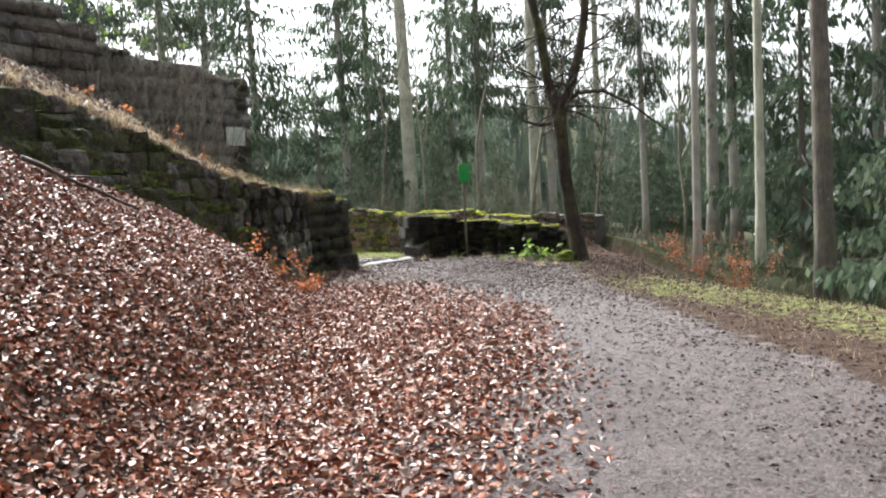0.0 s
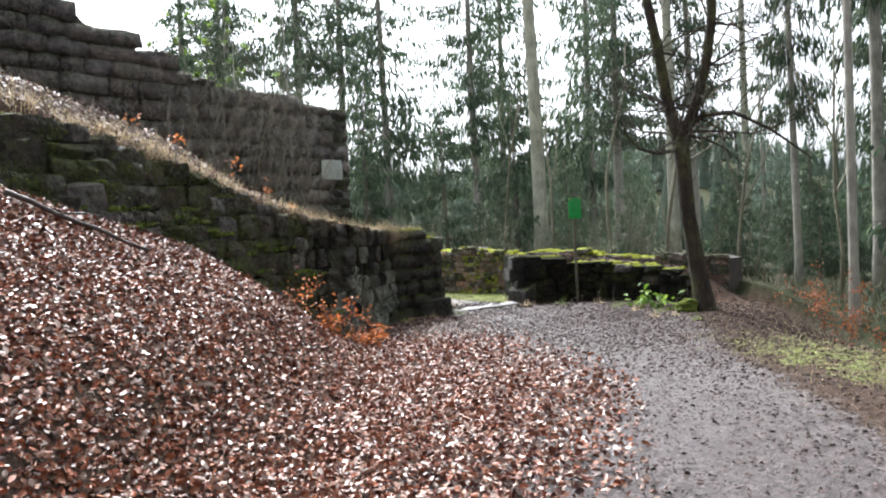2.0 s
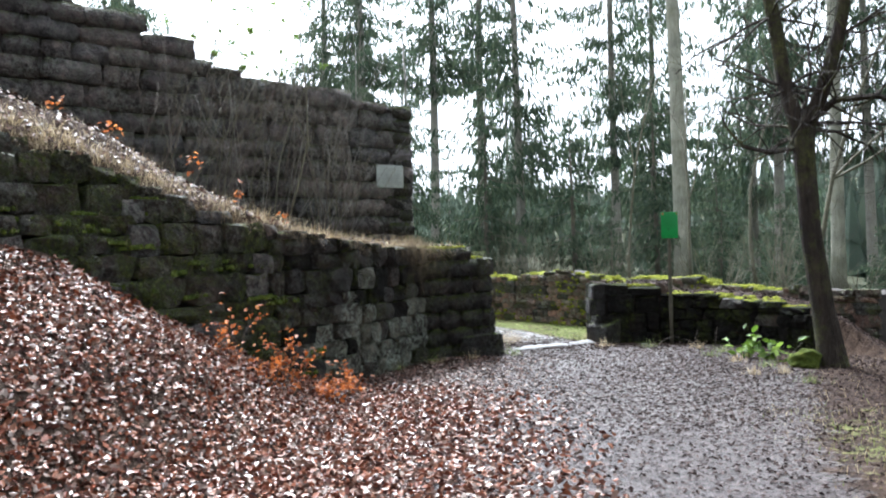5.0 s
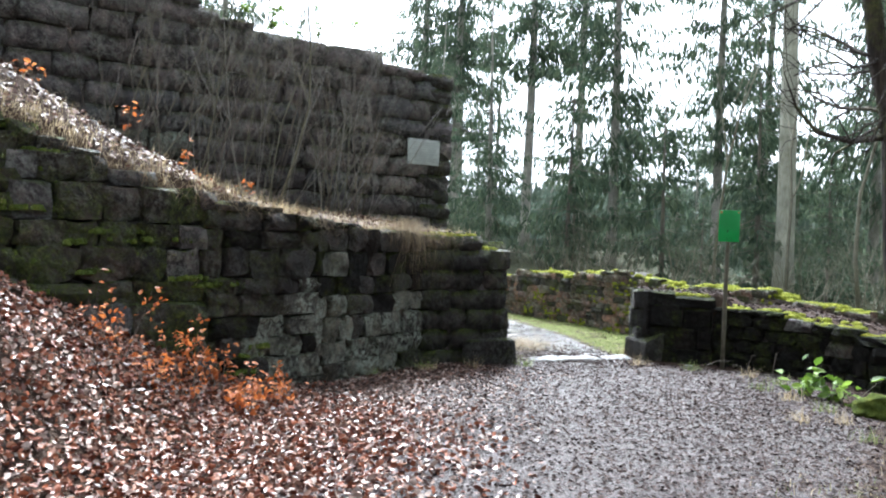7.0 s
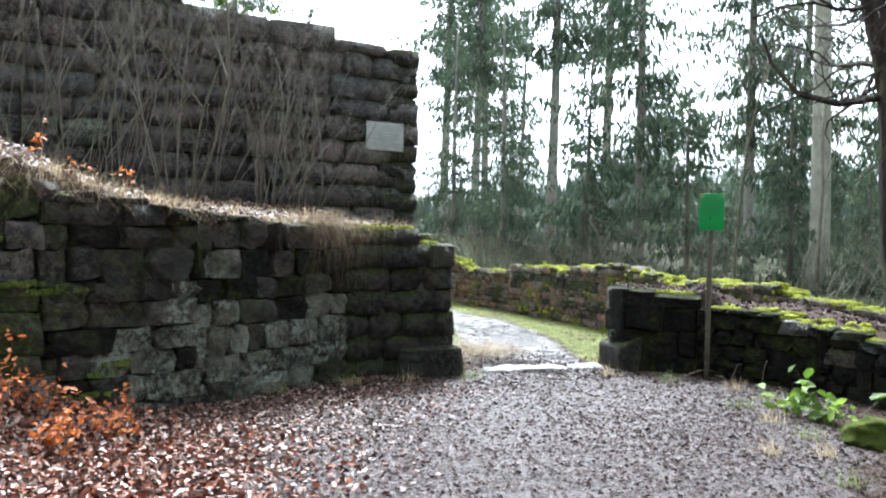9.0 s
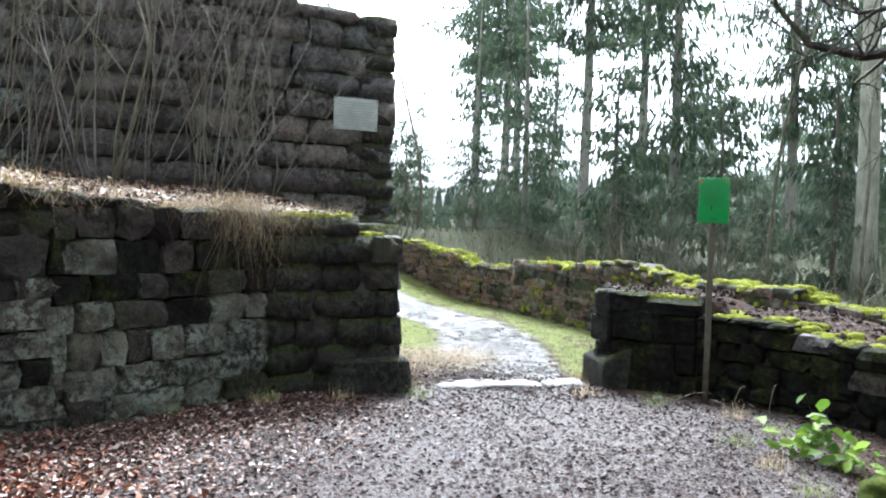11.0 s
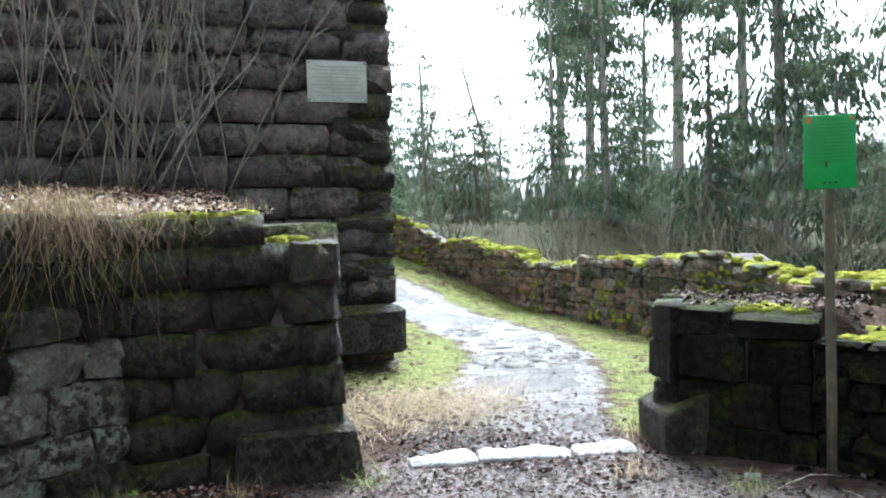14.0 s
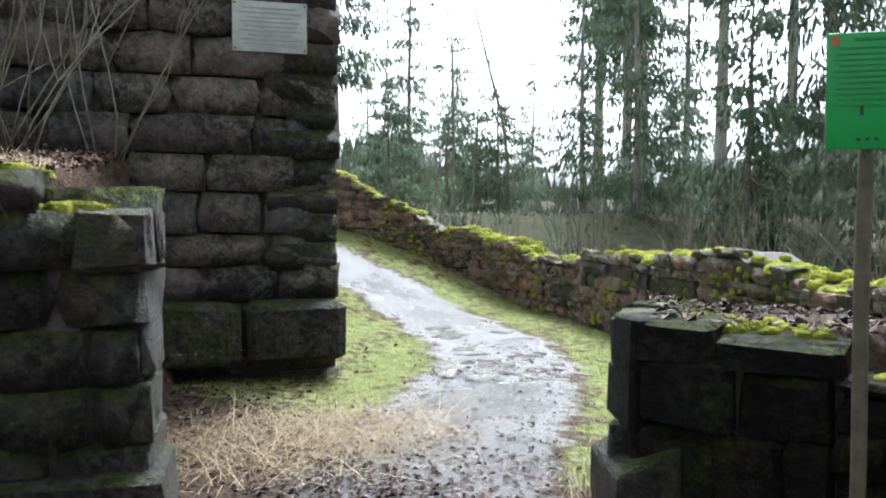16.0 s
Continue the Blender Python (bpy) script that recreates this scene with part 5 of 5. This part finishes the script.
def forked_tree():
    """The old forked tree at the end of the low wall."""
    x, y = 2.45, 16.75
    z = land_z(x, y) - 0.25
    ob = base("forked_tree", (x, y, z), "old mossy forked deciduous tree, bare in winter", "tree")
    ob.matrix_basis = ob.matrix_basis @ Matrix.Diagonal((1, 1, 1.13, 1))
    r = random.Random(91)
    trunk = [((0.20, -0.12, -0.1), 0.27), ((0.15, -0.06, 0.22), 0.175), ((0.05, 0.02, 0.8), 0.138), ((-0.06, 0.08, 1.6), 0.125), ((-0.10, 0.12, 2.3), 0.125), ((-0.12, 0.14, 2.7), 0.135), ((-0.10, 0.15, 2.95), 0.05)]
    tv, tf = tubes([trunk], 12)
    part("trunk", mesh_of("trunk", tv, tf, MOSSY_BARK, True), None, ob)
    fork_a = [((-0.12, 0.13, 2.45), 0.11), ((-0.17, 0.14, 2.75), 0.108), ((-0.30, 0.18, 3.2), 0.092), ((-0.42, 0.2, 4.0), 0.085), ((-0.62, 0.3, 5.0), 0.075), ((-0.8, 0.4, 6.5), 0.08), ((-0.9, 0.5, 8.5), 0.05), ((-1.0, 0.6, 10.5), 0.02)]
    fork_b = [((-0.11, 0.13, 2.5), 0.10), ((-0.05, 0.14, 2.8), 0.098), ((0.12, 0.16, 3.15), 0.088), ((0.30, 0.1, 3.7), 0.082), ((0.42, 0.1, 4.3), 0.078), ((0.5, 0.2, 5.5), 0.085), ((0.7, 0.2, 7.5), 0.06), ((0.8, 0.3, 10.0), 0.02)]
    for f in (fork_a, fork_b):
        tv, tf = tubes([f], 10)
        part("limb", mesh_of("limb", tv, tf, MOSSY_BARK, True), None, ob)
    arm_l = [((-0.15, 0.10, 2.55), 0.045), ((-0.5, 0.04, 2.5), 0.033), ((-0.8, 0.0, 2.58), 0.027), ((-1.0, 0.0, 2.8), 0.018), ((-1.12, -0.05, 3.1), 0.008)]
    arm_r = [((-0.05, 0.15, 2.8), 0.06), ((0.25, 0.1, 3.02), 0.05), ((0.7, 0.0, 3.02), 0.04), ((1.2, -0.2, 2.75), 0.03), ((1.8, -0.3, 2.3), 0.015)]
    boughs = []
    for line in (arm_l, arm_r):
        twigs = [[(Vector(p), q) for p, q in line]]
        boughs.append(twigs)
        for p, q in line[1:]:
            for k in range(3):
                grow(r, Vector(p), Vector((r.uniform(-1, 1), r.uniform(-1, 1), r.uniform(-0.3, 1))), r.uniform(0.3, 0.7), q * 0.4, 2, twigs, 0.35, 0.7, 0.03)
    for f in (fork_a, fork_b):
        for p, q in f[1:]:
            for k in range(5):
                twigs = []
                grow(r, Vector(p), Vector((r.uniform(-1, 1), r.uniform(-1, 1), r.uniform(-0.3, 0.8))), r.uniform(0.7, 1.7), q * 0.22, 2, twigs, 0.34, 0.7, -0.07)
                boughs.append(twigs)
    for i, twigs in enumerate(boughs):
        tv, tf = tubes([[(p, q * (0.75 if i < 2 else 1)) for p, q in line] for line in twigs], 4)
        part("branch", mesh_of("branch", tv, tf, MOSSY_BARK), None, ob)
    return ob


forked_tree()


def bare_shrub(name, x, y, label, stems, height, seed, material=TWIG, spread=0.35, depth=2, rad=0.012, lean=(0, 0), group="", wander=0.2):
    r = random.Random(seed)
    ob = base(name, (x, y, land_z(x, y)), label, "shrub", group)
    for k in range(stems):
        lines = []
        a = r.uniform(0, 6.28)
        p = Vector((math.cos(a) * 0.28 * r.random(), math.sin(a) * 0.28 * r.random(), -0.08))
        d = Vector((math.cos(a) * spread + lean[0], math.sin(a) * spread + lean[1], 1))
        grow(r, p, d, height * r.uniform(0.6, 1.1), rad * r.uniform(0.7, 1.3), depth, lines, wander, 0.5, 0.08, (2, 4), 0.5)
        tv, tf = tubes(lines[:1], 5)
        part("stem", mesh_of("stem", tv, tf, material, True), None, ob)
        tv, tf = tubes(lines[1:], 4)
        tagged(part("twig_spray", mesh_of("twig_spray", tv, tf, material), None, ob), kind="stuff")
    return ob


shrub_rng = random.Random(15)
for i in range(18):
    s = 1.3 + 0.24 * i + shrub_rng.uniform(-0.15, 0.15)
    off = shrub_rng.uniform(0.35, 1.3)
    c = HIGH_CORNER + HIGH_DIR * (s + 0.4) + HIGH_OUT * off
    if not up_mask(np.array([c[0]]), np.array([c[1]]))[0]:
        c = HIGH_CORNER + HIGH_DIR * (s + 1.2) + HIGH_OUT * 0.9
    bare_shrub("bare_shrub", c[0], c[1], "bare leafless shrub in front of the high wall", 5, shrub_rng.uniform(1.7, 3.2), 200 + i, TWIG_PALE if i % 3 == 0 else (TWIG_GREEN if i % 3 == 1 else TWIG), 0.36, 2, 0.0078, (0.10, 0.04), "bare shrubs before the high wall")
c = HIGH_CORNER + HIGH_DIR * 3.7 + HIGH_OUT * 1.2
bare_shrub("bare_sapling", c[0], c[1], "slim bare sapling with pale greenish bark", 2, 3.6, 251, TWIG_GREEN, 0.15, 2, 0.015, (0.25, 0.05))
for i in range(52):
    s = shrub_rng.uniform(2.0, far_run[-1] - 0.5)
    x, y, a = at_run(FAR_XY, far_run, s)
    d = shrub_rng.uniform(0.9, 9.0)
    bare_shrub("brushwood", x + math.sin(a) * d, y - math.cos(a) * d, "leafless brushwood behind the bailey wall", 5, shrub_rng.uniform(0.9, 1.9) * (1 + 0.06 * d), 300 + i, TWIG_GREEN, 0.4, 2, 0.012, (0, 0), "brushwood behind the wall")
def outside_mask(x, y):
    fd, fa, fs = to_line(x, y, FAR_XY)
    return ((fs < 0) & (fd > 0.7)) * np.clip(1.2 - 0.05 * fd, 0.15, 1)


blades("undergrowth", sample(12000, -32, 6, 19, 46, lambda x, y: outside_mask(x, y) * step(5.0, 2.5, to_line(x, y, FAR_XY)[0]), 131), (0.25, 0.9), (0.006, 0.016), UNDERBRUSH, "bare stalks and brambles behind the bailey wall", 0.9, 132)
blades("fern_growth", sample(16000, -32, 12, 19, 46, outside_mask, 133), (0.06, 0.28), (0.03, 0.08), UNDERGREEN, "low dark green growth on the woodland floor", 1.6, 134)
blades("slope_growth", sample(9000, 3.5, 20, 5, 30, lambda x, y: step(1.5, 3.5, x - 4.5 + 0.18 * np.clip(y - 8, 0, 8)), 135), (0.2, 0.7), (0.02, 0.05), UNDERGREEN, "dark undergrowth on the slope below the verge", 1.5, 136)
for i, (x, y, h) in enumerate(((-0.5, 33.0, 9.0), (1.6, 30.0, 8.0), (-2.0, 31.0, 8.0), (2.8, 27.0, 7.5), (4.5, 26.0, 8.0), (-24.0, 38.0, 9.0), (-21.0, 35.0, 8.0), (6.0, 22.0, 7.0), (-17.5, 36.0, 6.5), (-13.0, 33.0, 6.0))):
    bare_shrub("bare_young_tree", x, y, "slender bare young deciduous tree", 1, h, 400 + i, TWIG_GREEN, 0.06, 3, 0.05, (0, 0), "bare young trees")


def leafy_sprig(name, x, y, label, height, stems, leaves, leaf, material, twig, seed, wide=0.5, category="shrub"):
    """A sapling or seedling that keeps its leaves: stems, and each spray of leaves joined."""
    r = random.Random(seed)
    lines = []
    ob = base(name, (x, y, land_z(x, y)), label, category)
    for k in range(stems):
        had = len(lines)
        a = r.uniform(0, 6.28)
        grow(r, Vector((0.05 * math.cos(a), 0.05 * math.sin(a), -0.03)), Vector((math.cos(a) * wide, math.sin(a) * wide, 0.8)), height * r.uniform(0.6, 1.1), 0.006, 1, lines, 0.2, 0.6, 0.02, (2, 3))
        tv, tf = tubes(lines[had:], 4)
        part("stem", mesh_of("stem", tv, tf, twig), None, ob)
    n = leaves
    rr = np.random.default_rng(seed)
    pts = [p for line in lines for p, q in line[1:]]
    c = np.array([tuple(pts[i]) for i in rr.integers(0, len(pts), n)]) + rr.normal(0, 0.035, (n, 3))
    nrm = rr.normal(0, 0.5, (n, 3)) + np.array((0, -0.2, 0.8))
    nrm /= np.linalg.norm(nrm, axis=1, keepdims=True)
    u = rr.normal(0, 1, (n, 3))
    u -= nrm * np.sum(u * nrm, 1, keepdims=True)
    u /= np.linalg.norm(u, axis=1, keepdims=True)
    v = np.cross(nrm, u)
    s = rr.uniform(leaf[0], leaf[1], n)
    k = LEAF_LOCAL
    verts = c[:, None, :] + s[:, None, None] * (k[None, :, 0, None] * u[:, None, :] + k[None, :, 1, None] * v[:, None, :] + k[None, :, 2, None] * nrm[:, None, :])
    faces = (LEAF_FACES[None] + (np.arange(n) * 6)[:, None, None]).reshape(-1, 4)
    tagged(part("foliage", mesh_of("foliage", verts.reshape(-1, 3), faces, material), None, ob), kind="stuff")
    return ob


for i, (x, y, h, n) in enumerate(((-2.3, 12.5, 0.55, 120), (-2.4, 12.9, 0.45, 80), (-2.0, 12.9, 0.42, 120), (-2.15, 13.3, 0.35, 70), (-2.6, 12.1, 0.6, 70))):
    leafy_sprig("beech_sapling", x, y, "small beech sapling holding orange dry leaves", h * 0.8, 5, int(n * 1.4), (0.03, 0.062), LEAF_ORANGE, TWIG, 500 + i)
for i, (x, y) in enumerate(((-4.5, 12.6), (-4.0, 13.2), (-3.8, 13.7), (-4.9, 12.2), (-3.5, 14.4), (-4.2, 14.6))):
    leafy_sprig("beech_seedling", x, y, "beech seedling with a few orange leaves above the wall", 0.24, 2, 15, (0.04, 0.07), LEAF_ORANGE, TWIG, 520 + i)
for i, (x, y, h) in enumerate(((4.05, 14.3, 0.85), (4.75, 13.9, 0.8))):
    leafy_sprig("beech_bush", x, y, "rust-coloured beech bush below the verge", h, 9, 620, (0.03, 0.05), LEAF_RUST, TWIG, 540 + i, 0.35)
for i, (x, y, h, n) in enumerate(((1.52, 17.4, 0.30, 36), (1.75, 17.25, 0.28, 32), (1.98, 17.05, 0.24, 24))):
    leafy_sprig("evergreen_seedling", x, y, "low evergreen with glossy yellow-green leaves by the wall", h, 6, n, (0.08, 0.14), LAUREL, TWIG_GREEN, 560 + i, 0.7)
leafy_sprig("weed", -2.38, 16.2, "small bright green weed at the foot of the wall", 0.12, 3, 14, (0.03, 0.05), LAUREL, TWIG_GREEN, 570, 0.8, "plant")


# ---- small things ----
def info_sign():
    """The green notice on its round post."""
    green, nt, b = shader("green_sheet", 0.35)
    nt.links.new(ramp(nt, tex_noise(nt, 6, 3), [(0.3, (0.012, 0.26, 0.045)), (0.7, (0.02, 0.33, 0.065))]), b.inputs["Base Color"])
    ink = plain_material("dark_green_print", [(0.3, (0.010, 0.20, 0.035)), (0.7, (0.015, 0.255, 0.05))], 10, 0.5)
    red = plain_material("red_crest_print", [(0.3, (0.35, 0.10, 0.03)), (0.7, (0.45, 0.16, 0.04))], 10, 0.5)
    black = plain_material("black_print", [(0.3, (0.01, 0.03, 0.012)), (0.7, (0.015, 0.04, 0.016))], 10, 0.5)
    x, y = 0.505, 18.68
    z = land_z(x, y)
    ob = base("notice_sign", (x, y, z), "green printed notice board on a round wooden post", "sign", turn=26)
    post = [((0, 0, -0.1), 0.027), ((0.004, 0.0, 0.5), 0.026), ((0.0, 0.003, 1.1), 0.026), ((0.004, 0, 1.5), 0.025), ((0.004, 0, 1.96), 0.025)]
    tv, tf = tubes([post], 14)
    part("post", mesh_of("post", tv, tf, WOOD_POST, True), None, ob)
    bm = rough_box(0.255, 0.012, 0.385, 0, 0.004, 0.0)
    bmesh.ops.translate(bm, vec=(0, -0.042, 1.575), verts=bm.verts)
    panel = part("panel", bm, green, ob, "bright green sheet")

    def bar(name, cx, cz, w, h, m):
        q = bmesh.new()
        bmesh.ops.create_cube(q, size=1)
        bmesh.ops.scale(q, vec=(w * 0.91, 0.002, h * 0.94), verts=q.verts)
        bmesh.ops.translate(q, vec=(cx * 0.91, -0.050, 1.575 + cz * 0.94), verts=q.verts)
        part(name, q, m, panel)
    bar("title_bar", 0.01, 0.385, 0.12, 0.010, ink)
    for i in range(11):
        bar("text_line", 0.0, 0.355 - i * 0.020, 0.22 + 0.02 * ((i * 7) % 3 - 1), 0.006, ink)
    bar("crest", -0.112, 0.382, 0.028, 0.032, red)
    bar("crest", 0.116, 0.384, 0.018, 0.022, red)
    bar("picture_mark", -0.02, 0.135, 0.012, 0.034, black)
    for cx in (-0.03, 0.0, 0.03):
        bar("picture_mark", cx, 0.035, 0.014, 0.010, black)
    return ob


info_sign()


def plaque():
    metal, nt, b = shader("pale_grey_plate", 0.45)
    nt.links.new(ramp(nt, tex_noise(nt, 9, 5), [(0.3, (0.29, 0.307, 0.28)), (0.7, (0.43, 0.447, 0.41))]), b.inputs["Base Color"])
    ink = plain_material("grey_lettering", [(0.3, (0.235, 0.248, 0.226)), (0.7, (0.31, 0.323, 0.296))], 10, 0.6)
    tl, br = Vector((-4.629, 19.553, 2.842)), Vector((-4.345, 20.082, 2.436))
    mid = (tl + br) / 2
    turn = math.degrees(math.atan2(br.y - tl.y, br.x - tl.x))
    ob = base("memorial_plaque", (mid.x, mid.y, mid.z - 0.203), "pale grey metal plaque screwed to the high wall", "plaque", turn=turn)
    part("plate", rough_box(0.60, 0.02, 0.406, 0, 0.004, 0), metal, ob)
    for i in range(9):
        bm = bmesh.new()
        bmesh.ops.create_cube(bm, size=1)
        bmesh.ops.scale(bm, vec=((0.44, 0.50, 0.36, 0.48)[i % 4], 0.003, 0.008), verts=bm.verts)
        bmesh.ops.translate(bm, vec=(0, -0.0115, 0.35 - i * 0.036), verts=bm.verts)
        part("text_line", bm, ink, ob)
    for cx in (-0.28, 0.28):
        for cz in (0.025, 0.385):
            bm = bmesh.new()
            bmesh.ops.create_uvsphere(bm, u_segments=8, v_segments=5, radius=0.009)
            bmesh.ops.translate(bm, vec=(cx, -0.012, cz), verts=bm.verts)
            part("screw", bm, DEAD_WOOD, ob)
    return ob


plaque()

SLAB_TOP = plain_material("worn_wet_slab", [(0.3, (0.09, 0.086, 0.082)), (0.5, (0.18, 0.173, 0.166)), (0.7, (0.27, 0.26, 0.25))], 14, 0.62, 30, 0.8, 0.03)
# three worn slabs of the gate sill
for i, (x, y, w, turn) in enumerate(((-1.49, 17.81, 0.42, 48), (-1.15, 18.20, 0.64, 47), (-0.82, 18.56, 0.40, 44))):
    bm = rough_box(w, 0.25, 0.15, 2, 0.06, 0.032, 40 + i)
    ob = part("sill_slab", bm, SLAB_TOP, None)
    ob.matrix_basis = pose(x, y, land_z(x, y) - 0.112, (1.5, -1, 2)[i], (-2, 1.5, 1)[i], turn + (2, -2, 4)[i])
    tagged(ob, "worn pale stone slab of the gate sill, wet", "stone", "sill slabs")
# flat paving stones bedded in the bailey path
pave_rng = random.Random(8)
for i in range(34):
    t = pave_rng.uniform(3.7, 5.3) if i < 26 else pave_rng.uniform(5.3, 7.5)
    x, y, a = at_run(PATH_IN, run_of(PATH_IN), t)
    d = pave_rng.uniform(-0.5, 0.5)
    x, y = x - math.sin(a) * d, y + math.cos(a) * d
    bm = rough_box(pave_rng.uniform(0.16, 0.36), pave_rng.uniform(0.12, 0.22), 0.08, 1, 0.02, 0.012, 60 + i)
    ob = part("paving_stone", bm, SLAB_STONE, None)
    ob.matrix_basis = pose(x, y, land_z(x, y) - 0.066, pave_rng.uniform(-3, 3), pave_rng.uniform(-3, 3), pave_rng.uniform(0, 180))
    tagged(ob, "flat pale paving stone set in the path", "stone", "paving stones")
# mossy boulder at the foot of the forked tree
bm = bmesh.new()
bmesh.ops.create_icosphere(bm, subdivisions=4, radius=0.19)
for v in bm.verts:
    v.co += noise.noise_vector(v.co * 5) * 0.08 + noise.noise_vector(v.co * 15) * 0.03
    v.co.z *= 0.75
for f in bm.faces:
    f.smooth = True
ob = part("mossy_boulder", bm, MOSS_SHADED, None)
ob.matrix_basis = pose(2.27, 16.5, land_z(2.27, 16.5) + 0.06)
tagged(ob, "boulder thickly covered with bright moss", "stone")
# bright green bush behind the high wall
leafy_sprig("green_bush", -6.7, 19.3, "light green bush rising behind the high wall", 4.7, 5, 900, (0.05, 0.10), LAUREL, TWIG_GREEN, 590, 0.05)
# bent dry stalks beside the sign
for i, (x, y, lx, ly, hh) in enumerate(((0.30, 18.25, 0.35, 0.12, 0.16), (0.85, 18.25, 0.10, 0.05, 0.26), (0.95, 18.1, -0.25, 0.1, 0.14), (1.15, 18.2, 0.05, 0.1, 0.32), (0.75, 18.0, 0.3, 0.0, 0.1))):
    z = land_z(x, y)
    line = [((x + lx * t, y + ly * t, z + hh * math.sin(min(t * 1.3, 1.0) * 1.6) - 0.01), 0.0045 - 0.003 * t) for t in (0, 0.3, 0.6, 0.8, 1.0)]
    tv, tf = tubes([line], 5)
    tagged(new("dry_stalk", mesh_of("dry_stalk", tv, tf, TWIG)), "bent dry plant stalk by the sign post", "stalk", "dry stalks")
# dead branch on the leaf bank
lines = []
br_rng = random.Random(4)
p0, p1 = Vector((-4.12, 8.80, land_z(-4.12, 8.80) + 0.10)), Vector((-3.34, 9.74, land_z(-3.34, 9.74) + 0.06))
lines.append([(p0.lerp(p1, i / 6) + Vector((br_rng.uniform(-0.015, 0.015), 0, 0.015 * math.sin(i * 2))), 0.027 - 0.0018 * i) for i in range(7)])
lines.append([(p0.lerp(p1, 0.35), 0.009), (p0.lerp(p1, 0.45) + Vector((0.12, 0.0, 0.05)), 0.006), (p0.lerp(p1, 0.55) + Vector((0.22, 0.0, 0.06)), 0.003)])
tv, tf = tubes(lines, 7)
tagged(new("fallen_branch", mesh_of("fallen_branch", tv, tf, DEAD_WOOD, True)), "dark wet fallen branch lying on the leaves", "branch")
# dry straw heap inside the gate and loose stalks
straw = sample(6500, -3.9, -1.6, 17.4, 20.4, lambda x, y: step(1.0, 0.25, np.hypot((x + 2.62) / 1.0, (y - 18.75) / 1.35)) * ((x - HIGH_CORNER[0]) * HIGH_OUT[0] + (y - HIGH_CORNER[1]) * HIGH_OUT[1] > 0.2), 71)
blades("straw_litter", straw, (0.04, 0.13), (0.004, 0.008), STRAW_DARK, "flattened dry straw inside the gate", 4.0, 72, None, 0.2, (0, 0), 0.8)
blades("straw_stalks", straw[:900], (0.08, 0.28), (0.004, 0.007), STRAW_DARK, "pale broken stalks lying on the straw", 4.5, 172, None, 0.15, (0, 0), 1.2)
for i, (x, y) in enumerate(((-2.3, 16.15), (-2.2, 16.05), (0.2, 18.3), (0.9, 18.2), (1.3, 17.9), (-0.4, 18.2), (-1.5, 17.2), (1.5, 16.9), (1.85, 16.4), (2.05, 15.9), (1.15, 17.35), (1.7, 15.7), (2.3, 15.2), (-1.9, 16.6), (-2.45, 15.3), (-0.82, 19.0), (-0.9, 19.2))):
    r = np.random.default_rng(80 + i)
    xy = np.stack([r.normal(x, 0.06, 60), r.normal(y, 0.06, 60)], -1)
    blades("grass_tuft", xy, (0.06, 0.22), (0.003, 0.006), GRASS_DRY if i % 2 else GRASS_GREEN, "small tuft of grass at the wall foot", 1.2, 90 + i)
# scraps of pale stone on the track
for x, y, w in ((0.13, 18.55, 0.09), (1.97, 15.46, 0.05)):
    bm = rough_box(w, w * 0.7, 0.03, 1, 0.01, 0.006, 5)
    ob = part("stone_chip", bm, SLAB_TOP, None)
    ob.matrix_basis = pose(x, y, land_z(x, y) - 0.005, 0, 0, 20)
    tagged(ob, "small pale stone chip on the ground", "stone", "stone chips")
